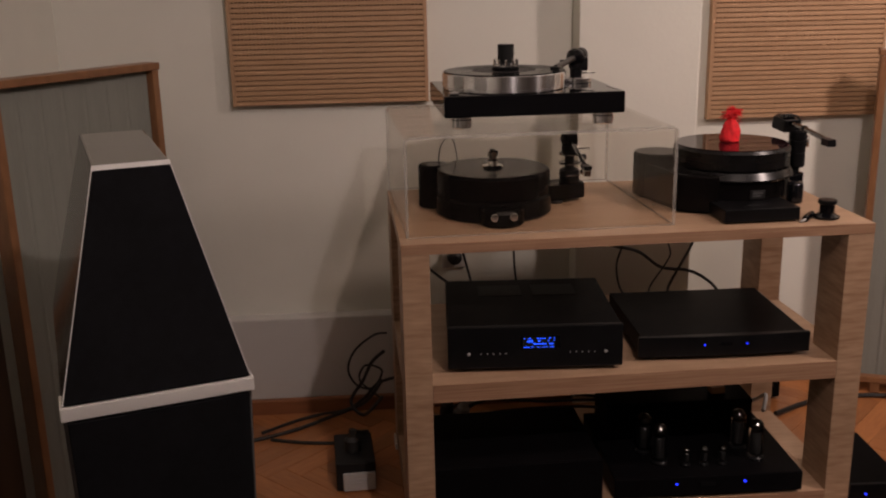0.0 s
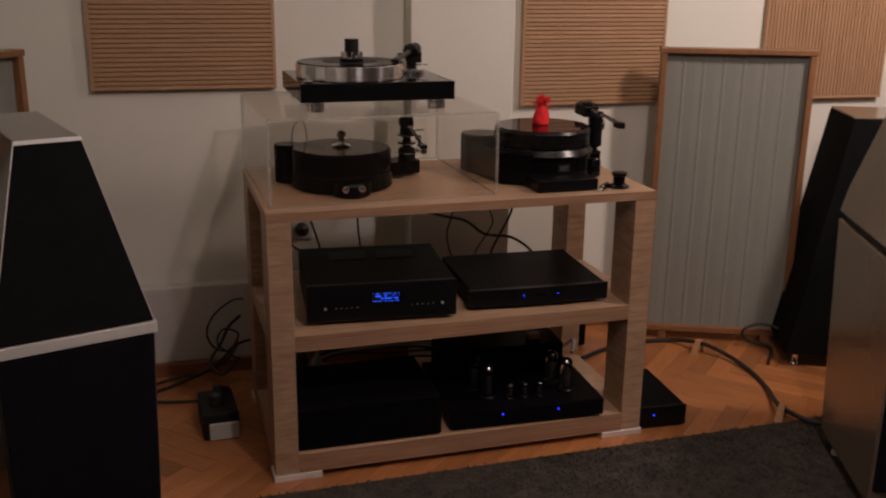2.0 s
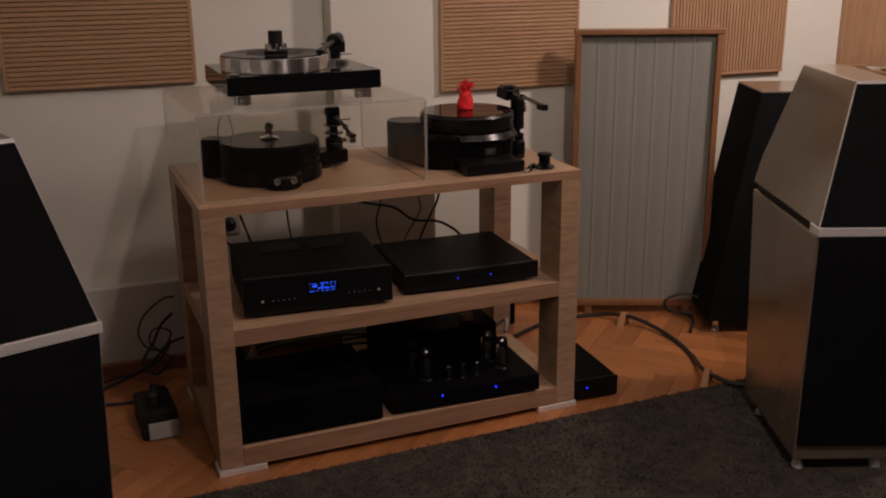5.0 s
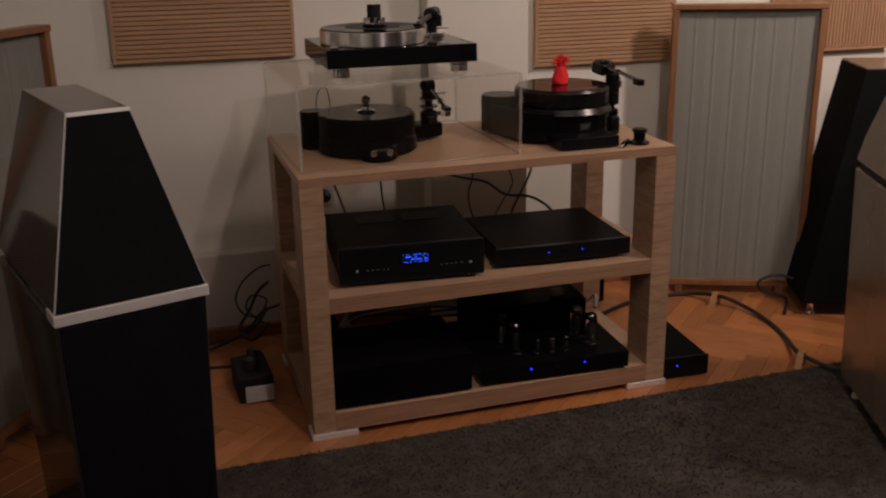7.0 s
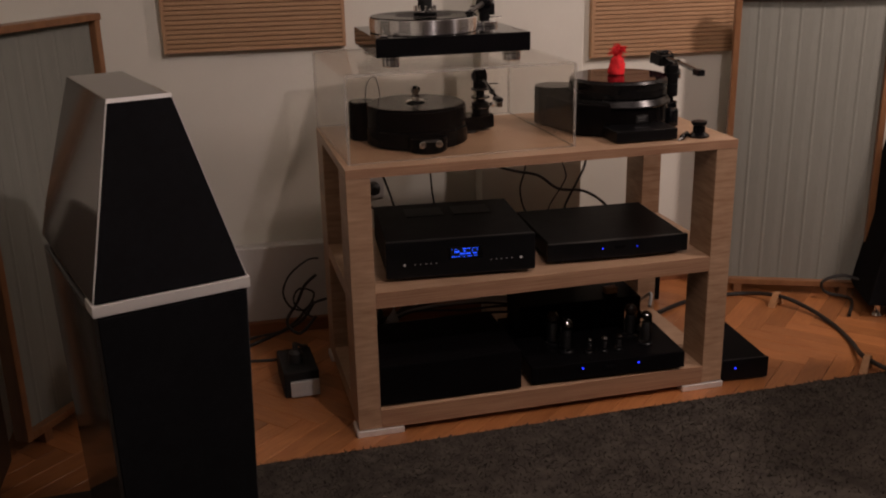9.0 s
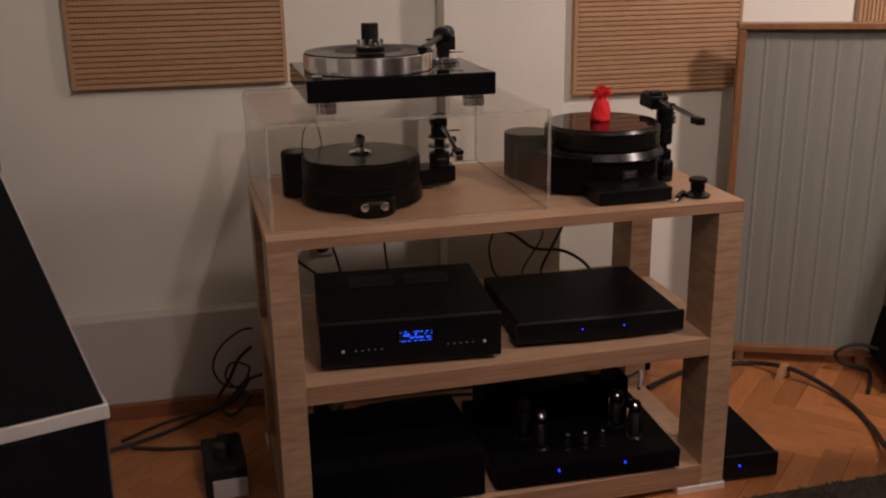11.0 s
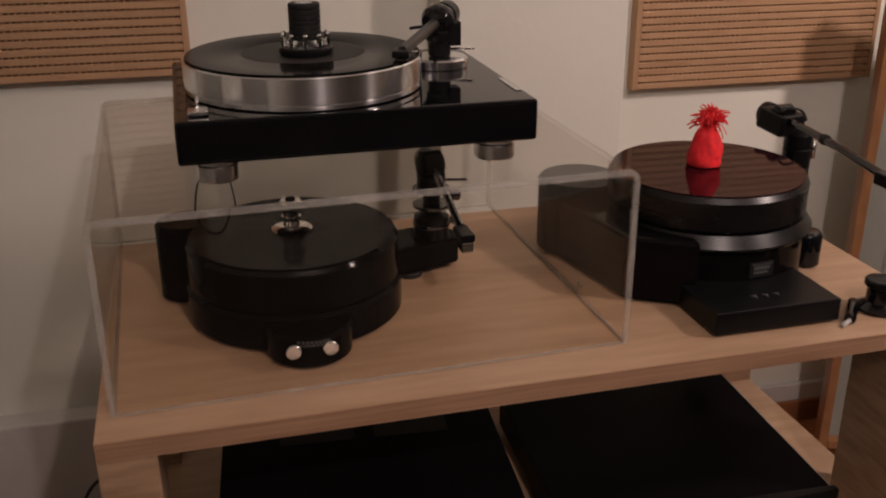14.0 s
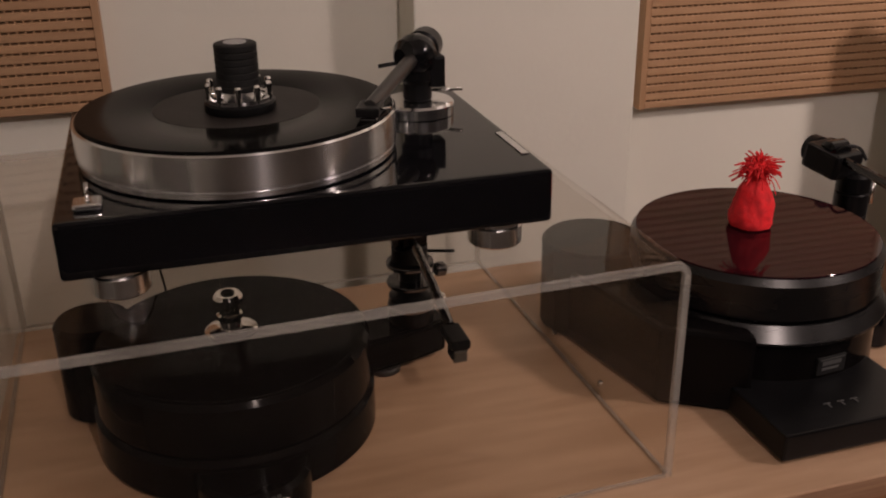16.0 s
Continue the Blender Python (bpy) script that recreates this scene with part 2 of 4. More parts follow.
def tube(points, r, n=8, steps=8, bm=None):
    bm = bm or bmesh.new()
    line = smooth_line(points, steps) if steps > 1 else [Vector(q) for q in points]
    rings = []
    for k, q in enumerate(line):
        d = (line[min(k + 1, len(line) - 1)] - line[max(k - 1, 0)]).normalized()
        side = d.cross(Vector((0, 0, 1)))
        side = side.normalized() if side.length > 1e-3 else Vector((1, 0, 0))
        up = side.cross(d)
        rings.append([bm.verts.new(q + r * (math.cos(2 * math.pi * i / n) * side + math.sin(2 * math.pi * i / n) * up)) for i in range(n)])
    for a, b in zip(rings, rings[1:]):
        for i in range(n):
            bm.faces.new((a[i], a[(i + 1) % n], b[(i + 1) % n], b[i])).smooth = True
    bm.faces.new(rings[0][::-1])
    bm.faces.new(rings[-1])
    return bm


def hull(lower, upper, bevel=0.0, seg=2):
    """A solid between two outlines of the same number of corners."""
    bm = bmesh.new()
    a = [bm.verts.new(q) for q in lower]
    b = [bm.verts.new(q) for q in upper]
    n = len(a)
    bm.faces.new(a[::-1])
    bm.faces.new(b)
    for k in range(n):
        bm.faces.new((a[k], a[(k + 1) % n], b[(k + 1) % n], b[k]))
    bmesh.ops.recalc_face_normals(bm, faces=bm.faces)
    if bevel:
        bmesh.ops.bevel(bm, geom=list(bm.edges), offset=bevel, segments=seg, affect="EDGES", profile=0.6)
    return bm


def prism(outline, z0, z1, bevel=0.0):
    return hull([(x, y, z0) for x, y in outline], [(x, y, z1) for x, y in outline], bevel)


def mesh_of(name, bm, mat):
    me = bpy.data.meshes.new(name)
    bmesh.ops.recalc_face_normals(bm, faces=bm.faces)
    for e in bm.edges:
        if len(e.link_faces) == 2 and e.calc_face_angle() > 0.5:
            e.smooth = False
    bm.to_mesh(me)
    bm.free()
    me.materials.append(mat)
    return me


def part(name, bm, mat, parent, label=""):
    ob = new(name, mesh_of(name, bm, mat))
    ob.parent = parent
    if label:
        ob["label"] = label
    return ob


def thing(name, at, label, category, group="", kind=""):
    ob = new(name)
    ob.empty_display_size = 0.05
    ob.matrix_world = at
    return tagged(ob, label, category, group, kind)


def single(name, bm, mat, label, category, at=None, kind="", group=""):
    ob = new(name, mesh_of(name, bm, mat))
    if at is not None:
        ob.matrix_world = at
    return tagged(ob, label, category, group, kind)


# ---- the room ----
LEFT_Y, PILLAR_Y, RIGHT_Y = 0.90, 0.80, 0.98
X0, X1, Y0 = -0.985, 5.2, -6.0
single("wall_north", block(X0 - 0.2, 0.582, LEFT_Y, LEFT_Y + 0.2, -0.1, CEIL, 0), PLASTER, "off-white plastered wall with a few soft marks", "wall", kind="structure")
single("wall_pillar", block(0.582, 0.955, PILLAR_Y, RIGHT_Y + 0.2, -0.1, CEIL, 0.004), PLASTER, "off-white plastered wall pillar", "wall", kind="structure")
single("wall_north_niche", block(0.955, X1, RIGHT_Y, RIGHT_Y + 0.2, -0.1, CEIL, 0), PLASTER, "off-white plastered wall in warm light", "wall", kind="structure")
single("wall_west", block(X0 - 0.2, X0, Y0, LEFT_Y, -0.1, CEIL, 0), PLASTER, "off-white plastered side wall in shade", "wall", kind="structure")
single("wall_east", block(X1, X1 + 0.2, Y0, RIGHT_Y + 0.2, -0.1, CEIL, 0), PLASTER_LOW_BOUNCE, "plain unseen wall, darkened to cut bounced light", "wall", kind="structure")
single("wall_south", block(X0 - 0.2, X1 + 0.2, Y0 - 0.2, Y0, -0.1, CEIL, 0), PLASTER_LOW_BOUNCE, "plain unseen wall, darkened to cut bounced light", "wall", kind="structure")
single("ceiling", block(X0 - 0.2, X1 + 0.2, Y0 - 0.2, RIGHT_Y + 0.2, CEIL, CEIL + 0.15, 0), CEILING_PAINT, "plain white ceiling", "ceiling", kind="structure")
floor = single("floor", block(X0 - 0.2, X1 + 0.2, Y0 - 0.2, RIGHT_Y + 0.2, -0.1, -0.012, 0), SUBFLOOR, "red-brown herringbone parquet floor", "floor", kind="structure")
single("wainscot", block(X0, 0.582, LEFT_Y - 0.055, LEFT_Y, 0.045, 0.325, 0.006), SKIRT_PAINT, "off-white painted ledge along the foot of the wall", "wainscot", kind="structure")
single("baseboard", block(X0, 0.582, LEFT_Y - 0.075, LEFT_Y, -0.01, 0.048, 0.006), SKIRT_WOOD, "red-brown wooden baseboard", "baseboard", kind="structure")
# Dark brown board added over the side wall up to 0.78 m.
DARK_PANEL = material("dark_brown_board", (0.050, 0.028, 0.016), 0.45, scale=8, stretch=(8, 8, 1), second=(0.032, 0.018, 0.010))
single("lower_board_west", block(X0, X0 + 0.03, Y0, 0.12, 0, 0.78, 0.004), DARK_PANEL, "dark brown board added along the lower side wall", "wainscot", kind="structure")
single("baseboard_niche", block(0.955, X1, RIGHT_Y - 0.02, RIGHT_Y, -0.01, 0.06, 0.005), SKIRT_WOOD, "red-brown wooden baseboard", "baseboard", kind="structure")
single("trim_niche", block(0.955, X1, RIGHT_Y - 0.014, RIGHT_Y, 0.06, 0.11, 0.004), SKIRT_PAINT, "off-white painted strip over the baseboard", "trim", kind="structure")


# ---- slatted panels ----
def slat_panel(x0, width, z0, height, wall_y, upright, label, bridged=False):
    t = thing("sound_absorber", pose(x0, wall_y, z0), label, "sound absorber", "slatted panels on the wall")
    d, rim, pitch, gap = 0.030, 0.011, 0.0152, 0.0030
    part("backing", block(0.004, width - 0.004, -d + 0.016, 0, 0.004, height - 0.004, 0.001), SLOT_DARK, t, "dark felt backing")
    wood = SLAT_WOOD_UP if upright else SLAT_WOOD
    if upright:
        part("rail", block(0, width, -d, 0, 0, rim, 0.0015), SLAT_WOOD, t)
        part("rail", block(0, width, -d, 0, height - rim, height, 0.0015), SLAT_WOOD, t)
        n = int(width / pitch)
        me = mesh_of("slat", block(0, width / n - gap, -d + 0.0005, -0.004, rim, height - rim, 0.0012, 1), wood)
    else:
        part("rail", block(0, rim, -d, 0, 0, height, 0.0015), SLAT_WOOD_UP, t)
        part("rail", block(width - rim, width, -d, 0, 0, height, 0.0015), SLAT_WOOD_UP, t)
        n = int(height / pitch)
        me = mesh_of("slat", block(rim, width - rim, -d + 0.0005, -0.004, 0, height / n - gap, 0.0012, 1), wood)
    if bridged:
        bm = bmesh.new()
        for k in range(n):
            z = height / n * (k + 1) - gap / 2
            for j in range(int((width - 2 * rim) / 0.0115)):
                box(bm, rim + 0.0115 * j, rim + 0.0115 * j + 0.0026, -d + 0.002, -d + 0.017, z - 0.0002, z + gap + 0.0002)
        part("slot_bridging", bm, wood, t)["kind"] = "stuff"
    for k in range(n):
        ob = new("slat", me)
        ob.parent = t
        s = (width if upright else height) / n * k + gap / 2
        ob.location = (s, 0, 0) if upright else (0, 0, s)
    return t


slat_panel(-0.472, 0.600, 1.008, 0.60, LEFT_Y, False, "light brown wooden acoustic panel with horizontal dashed slits on the wall", True)
slat_panel(1.04, 0.58, 0.912, 0.60, RIGHT_Y, False, "light brown wooden acoustic panel with horizontal dashed slits on the wall", True)
slat_panel(2.05, 0.57, 0.912, 0.60, RIGHT_Y, True, "light brown wooden acoustic panel with upright slits on the wall")
slat_panel(2.93, 0.57, 0.912, 0.60, RIGHT_Y, True, "light brown wooden acoustic panel with upright slits on the wall")


# ---- pleated screens ----
def pleated_screen(at, width, height, label):
    t = thing("acoustic_screen", at, label, "acoustic screen", "pleated standing screens")
    w, d = 0.022, 0.05
    part("stile", block(0, w, -d / 2, d / 2, 0.035, height, 0.003), CHERRY, t)
    part("stile", block(width - w, width, -d / 2, d / 2, 0.035, height, 0.003), CHERRY, t)
    part("top_rail", block(-0.004, width + 0.004, -d / 2 - 0.003, d / 2 + 0.003, height, height + 0.02, 0.003), CHERRY, t)
    part("bottom_rail", block(w, width - w, -d / 2, d / 2, 0.035, 0.057, 0.003), CHERRY, t)
    bm = bmesh.new()
    n, pts = 7, []
    for k in range(n):
        s = w + (width - 2 * w) * k / n
        p = (width - 2 * w) / n
        pts += [(s, 0.002), (s + p * 0.45, 0.0005), (s + p * 0.80, 0.002), (s + p * 0.90, -0.0005)]
    pts.append((width - w, 0.0))
    ring = [[bm.verts.new((x, y + 0.002 * math.sin(9 * x + 5 * z), z)) for x, y in pts] for z in np.linspace(0.05, height + 0.004, 12)]
    for a, b in zip(ring, ring[1:]):
        for k in range(len(pts) - 1):
            bm.faces.new((a[k], a[k + 1], b[k + 1], b[k]))
    part("fabric", bm, FABRIC, t, "pleated pale grey fabric")
    for s in (0.08, width - 0.08):
        part("foot", block(s - 0.015, s + 0.015, -0.022, 0.022, 0, 0.036, 0.003), CHERRY, t)
    return t


def between(x0, y0, x1, y1, z=0.0):
    return pose(x0, y0, z, 0, 0, math.degrees(math.atan2(y1 - y0, x1 - x0)))


pleated_screen(between(1.533, 0.8125, 2.035, 0.615), 0.553, 1.118, "standing screen of pleated grey fabric in a cherry-wood frame")
pleated_screen(between(-0.93, 0.15, -0.645, 0.60), 0.53, 1.15, "standing screen of pleated grey fabric in a cherry-wood frame")


# ---- loudspeakers ----
def tapered_head(base, crown, kink, depth):
    """A head whose rear stands upright for a share of its height and then slants forward to the crown."""
    bm = bmesh.new()
    a, b = [Vector(q) for q in base], [Vector(q) for q in crown]
    mid = [p.lerp(q, kink) for p, q in zip(a, b)]
    mid[2].y = mid[3].y = depth
    rings = [[bm.verts.new(q) for q in ring] for ring in (a, mid, b)]
    bm.faces.new(rings[0][::-1])
    bm.faces.new(rings[2])
    for lo, hi in zip(rings, rings[1:]):
        for k in range(4):
            bm.faces.new((lo[k], lo[(k + 1) % 4], hi[(k + 1) % 4], hi[k]))
    bmesh.ops.recalc_face_normals(bm, faces=bm.faces)
    flat = [e for e in bm.edges if e.calc_face_angle() > 0.1]
    bmesh.ops.bevel(bm, geom=flat, offset=0.004, segments=2, affect="EDGES", profile=0.6)
    return bm


def loudspeaker(at, side, label):
    t = thing("loudspeaker", at, label, "loudspeaker", "tapered loudspeakers")
    w, d, zb, zt = 0.150, 0.54, 0.735, 1.10
    f0, f1 = -0.004, 0.075
    # front in the plane y=0 at the band, depth along +y
    low = [(-w + 0.012, 0.035, 0.05), (w - 0.012, 0.035, 0.05), (w - 0.012, d - 0.05, 0.05), (-w + 0.012, d - 0.05, 0.05)]
    mid = [(-w, 0, zb - 0.022), (w, 0, zb - 0.022), (w, d, zb - 0.022), (-w, d, zb - 0.022)]
    part("cabinet", hull(low, mid, 0.006), side, t, "glossy lacquered lower cabinet")
    part("seam", block(-w + 0.012, w - 0.012, 0.012, d - 0.012, zb - 0.024, zb - 0.002, 0.002), BLACK_MATTE, t)
    part("band", block(-w - 0.003, w + 0.003, -0.010, 0.05, zb - 0.020, zb + 0.004, 0.003), SILVER_BAND, t, "silver band between head and cabinet")
    hb = [(-w, 0.0, zb), (w, 0.0, zb), (w, d, zb), (-w, d, zb)]
    ht = [(-0.06, 0.085, zt), (0.06, 0.085, zt), (0.06, 0.46, zt), (-0.06, 0.46, zt)]
    part("head", tapered_head(hb, ht, 0.20, d), side, t, "glossy tapered head")

    def on_front(s, u):
        return Vector((s * (w + (0.06 - w) * u), 0.085 * u, zb + (zt - zb) * u))
    n = Vector((0, -(zt - zb), 0.085)).normalized()
    a = [on_front(-0.978, 0.012), on_front(0.978, 0.012), on_front(0.955, 0.978), on_front(-0.955, 0.978)]
    part("head_grille", hull([q + n * 0.001 for q in a], [q + n * 0.010 for q in a], 0.002), GRILLE, t, "black cloth grille")
    for s, m in ((-1, "left"), (1, "right")):
        e = [on_front(s * 0.988, 0.01), on_front(s * 1.0, 0.01), on_front(s * 1.0, 0.99), on_front(s * 0.974, 0.99)]
        part("edge_strip", hull([q - n * 0.001 for q in e], [q + n * 0.007 for q in e], 0.0), SILVER_BAND, t)
    e = [on_front(-1.0, 0.978), on_front(1.0, 0.978), on_front(1.0, 1.0), on_front(-1.0, 1.0)]
    part("top_strip", hull([q - n * 0.001 for q in e], [q + n * 0.008 for q in e], 0.0), SILVER_BAND, t)
    g0 = [(-w + 0.017, 0.030, 0.10), (w - 0.017, 0.030, 0.10), (w - 0.006, 0.001, zb - 0.024), (-w + 0.006, 0.001, zb - 0.024)]
    part("cabinet_grille", hull([Vector(q) + Vector((0, 0.004, 0)) for q in g0], [Vector(q) + Vector((0, -0.010, 0)) for q in g0], 0.002), GRILLE, t, "black cloth grille")
    for x in (-w + 0.04, w - 0.04):
        for y in (0.07, d - 0.14):
            foot = part("foot", turned([(0.016, 0.006), (0.016, 0.02), (0.011, 0.03), (0.011, 0.052)], 20, at=(x, y, 0)), SILVER_BAND, t, "silver spike foot")
            part("pad", disc(0.022, 0.0, 0.007, 24, 0.001, at=(x, y, 0)), CHROME, foot)
    return t


loudspeaker(pose(-0.408, -0.660, 0, 0, 0, 18.4), CHAMPAGNE_SHADED, "lacquered loudspeaker with tapered head and black grilles, its dimmer light painted in")
loudspeaker(pose(1.626, -0.667, 0, 0, 0, -20.5), CHAMPAGNE, "champagne lacquered loudspeaker with tapered head on the carpet edge")


def dark_speaker(at):
    t = thing("tower_speaker", at, "slim black tower loudspeaker leaning back behind a champagne one", "loudspeaker")
    part("cabinet", hull([(-0.012, 0, 0.05), (0.327, 0, 0.05), (0.327, 0.36, 0.05), (-0.012, 0.36, 0.05)], [(0.140, 0.05, 0.920), (0.40, 0.05, 0.920), (0.40, 0.34, 0.920), (0.140, 0.34, 0.920)], 0.006), GRILLE, t)
    # Pale plate paints the light reflected by the black top.
    part("top_sheen", hull([(0.141, 0.051, 0.9205), (0.399, 0.051, 0.9205), (0.399, 0.339, 0.9205), (0.141, 0.339, 0.9205)], [(0.142, 0.052, 0.926), (0.398, 0.052, 0.926), (0.398, 0.338, 0.926), (0.142, 0.338, 0.926)], 0.001), CHAMPAGNE, t, "pale plate for the sheen on the black top")
    for x, y in ((0.03, 0.03), (0.23, 0.03), (0.03, 0.33), (0.23, 0.33)):
        part("foot", turned([(0.014, 0.0), (0.018, 0.006), (0.012, 0.02), (0.012, 0.052)], 16, at=(x, y, 0)), CHROME, t)


dark_speaker(pose(1.925, 0.39, 0, 0, 0, -20))

# ---- the rack ----
RX, RY, RYAW, RW, RD, TOP = 0.006, -0.004, 1.9, 1.144, 0.605, 0.788
RACK = pose(RX, RY, 0, 0, 0, RYAW)


def rack():
    t = thing("hifi_rack", RACK, "light oak hi-fi rack with three open shelves on metal plates", "rack")
    pw, pd = 0.066, 0.13
    part("top", block(0, RW, 0, RD, TOP - 0.026, TOP, 0.002), OAK, t, "light oak top board")
    part("edge_band", block(0.0005, RW - 0.0005, -0.0012, 0.0005, TOP - 0.0255, TOP - 0.0006, 0), OAK_EDGE, t, "red-brown striped veneer on the front edge")
    for z0, z1 in ((0.390, 0.436), (0.020, 0.078)):
        part("edge_band", block(pw + 0.0005, RW - pw - 0.0005, -0.0002, 0.0015, z0 + 0.0005, z1 - 0.0006, 0), OAK_EDGE, t, "red-brown striped veneer on the front edge")
        bm = block(pw, RW - pw, 0.001, RD - 0.001, z0, z1, 0.0015)
        box(bm, 0.001, pw, pd, RD - pd, z0, z1, 0.0015)
        box(bm, RW - pw, RW - 0.001, pd, RD - pd, z0, z1, 0.0015)
        part("shelf", bm, OAK, t)
    for x in (0, RW - pw):
        for y in (0, RD - pd):
            part("post", block(x, x + pw, y, y + pd, 0.022, TOP - 0.026, 0.002), OAK_UP, t)
    for x in (-0.006, RW - 0.132):
        for y in (-0.005, RD - 0.070):
            part("plate", block(x, x + 0.138, y, y + 0.075, 0, 0.0195, 0.003), PLATE_ALU, t, "bright brushed metal foot plate")


rack()


# ---- acrylic cover ----
def acrylic_cover():
    w, d, z0, z1, q = 0.652, 0.570, TOP, 1.028, 0.007
    t = thing("dust_cover", pose(0.021, 0.044, 0, 0, 0, 3.2), "clear acrylic dust cover over a black turntable", "dust cover")
    r = 0.014
    arc = [(math.cos(math.radians(k)), math.sin(math.radians(k))) for k in range(90, -1, -15)]
    out = [(w, z0)] + [(w - r + r * c, z1 - r + r * n) for c, n in arc[::-1]] + [(r - r * c, z1 - r + r * n) for c, n in arc] + [(0, z0)]
    ins = [(w - q, z0)] + [(w - r + (r - q) * c, z1 - r + (r - q) * n) for c, n in arc[::-1]] + [(r - (r - q) * c, z1 - r + (r - q) * n) for c, n in arc] + [(q, z0)]
    bm = bmesh.new()
    lip = q
    for line in (out, ins):
        rows = [[bm.verts.new((x, y, z)) for x, z in line] for y in (lip, d - lip)]
        for k in range(len(line) - 1):
            bm.faces.new((rows[0][k], rows[0][k + 1], rows[1][k + 1], rows[1][k])).smooth = True
    part("bent_sheet", bm, ACRYLIC, t, "clear acrylic sheet bent over the sides")
    for y0, y1 in ((0, lip), (d - lip, d)):
        bm = bmesh.new()
        rows = [[bm.verts.new((x, y, z)) for x, z in line] for line, y in ((out, y1), (out, y0 + 0.0012), (ins, y0 + 0.0012), (ins, y1))]
        for u, v in zip(rows, rows[1:] + rows[:1]):
            for k in range(len(out) - 1):
                bm.faces.new((u[k], u[k + 1], v[k + 1], v[k])).smooth = True
        part("rim", bm, ACRYLIC_EDGE, t, "pale polished acrylic rim")
        part("end_pane", block(q + 0.0005, w - q - 0.0005, y0 + 0.0015, y1 - 0.0010, z0 + 0.003, z1 - q - 0.0005, 0), ACRYLIC, t)
        part("edge", block(q, w - q, y0 + 0.001, y1 - 0.001, z0, z0 + 0.0028, 0.0005, 1), ACRYLIC_EDGE, t)
    for x0 in (0, w - q):
        part("edge", block(x0 + 0.001, x0 + q - 0.001, q, d - q, z0, z0 + 0.0028, 0.0005, 1), ACRYLIC_EDGE, t)
    for y in (0.17, 0.30):
        part("stud", disc(0.004, 0, 0.006, 12, 0.001, m=pose(w + 0.0005, y, z0 + 0.012, 0, 90, 0)), CHROME, t, "small chrome stud")


acrylic_cover()


# ---- turntable on the cover ----
def top_turntable():
    t = thing("turntable", pose(0.122, 0.135, 1.028, 0, 0, 1.8), "glossy black turntable with a thick aluminium platter on an acrylic cover", "turntable")
    w, d, z0, z1 = 0.437, 0.362, 0.027, 0.079
    part("plinth", block(0, w, 0, d, z0, z1, 0.005, 3), BLACK_GLOSS, t, "glossy black lacquered plinth")
    for x in (0.045, w - 0.045):
        for y in (0.034, d - 0.034):
            part("foot", turned([(0.024, 0), (0.026, 0.002), (0.026, 0.019), (0.0245, 0.021), (0.0245, 0.0275)], 40, at=(x, y, 0)), ALU, t, "turned aluminium foot")
    c = (0.169, 0.160)
    part("bearing", disc(0.140, z1, z1 + 0.003, 64, at=(*c, 0)), BLACK_SATIN, t)
    pl = part("platter", turned([(0.151, z1 + 0.001), (0.1535, z1 + 0.002), (0.1535, z1 + 0.0065), (0.151, z1 + 0.0072), (0.151, z1 + 0.0085), (0.1545, z1 + 0.0092), (0.1545, z1 + 0.0395), (0.153, z1 + 0.041)], 96, at=(*c, 0)), PLATTER_ALU, t, "thick turned aluminium platter")
    zr = z1 + 0.041
    part("record", turned([(0.1505, zr), (0.1515, zr + 0.001), (0.150, zr + 0.0028), (0.082, zr + 0.0028), (0.081, zr + 0.0024)], 96, at=(*c, 0)), VINYL, t, "black vinyl record")
    part("record_label", disc(0.080, zr + 0.001, zr + 0.0027, 64, 0.0003, at=(*c, 0)), LABEL, t)
    # clamp with a crown of posts
    zc = zr + 0.003
    c = (0.171, 0.143)
    k = part("clamp", turned([(0.033, zc), (0.034, zc + 0.002), (0.034, zc + 0.008), (0.032, zc + 0.010), (0.026, zc + 0.010)], 40, at=(*c, 0)), BLACK_SATIN, t, "black record clamp with silver posts")
    part("collar", turned([(0.031, zc + 0.010), (0.031, zc + 0.0135), (0.024, zc + 0.016), (0.019, zc + 0.020)], 40, at=(*c, 0)), ALU, k)
    for q in range(10):
        a = 2 * math.pi * (q + 0.3) / 10
        part("post", turned([(0.003, zc + 0.008), (0.0033, zc + 0.026), (0.0022, zc + 0.028)], 12, at=(c[0] + 0.029 * math.cos(a), c[1] + 0.029 * math.sin(a), 0)), CHROME, k)
    rings = []
    for q in range(8):
        z = zc + 0.012 + 0.0064 * q
        rings += [(0.0195, z), (0.0202, z + 0.0012), (0.0202, z + 0.0055), (0.0192, z + 0.0066)]
    part("grip", turned(rings + [(0.017, zc + 0.0640)], 36, at=(*c, 0)), BLACK_MATTE, k, "ribbed black grip")
    part("badge", disc(0.011, zc + 0.0635, zc + 0.0647, 24, 0.0003, at=(*c, 0)), PRINT_GREY, k)
    # tonearm
    p = Vector((0.370, 0.228, 0))
    arm = part("tonearm", turned([(0.013, z1 + 0.014), (0.016, z1 + 0.017), (0.016, z1 + 0.034), (0.019, z1 + 0.038), (0.019, z1 + 0.050)], 24, at=p), BLACK_SATIN, t, "black tonearm on a silver base")
    part("arm_base", turned([(0.039, z1), (0.040, z1 + 0.001), (0.040, z1 + 0.012), (0.038, z1 + 0.0145), (0.014, z1 + 0.015)], 40, at=p), ALU, arm, "turned aluminium arm base")
    part("cue_lever", tube([p + Vector((0.01, 0.01, z1 + 0.022)), p + Vector((0.05, -0.006, z1 + 0.024))], 0.002, 8, 1), CHROME, arm)
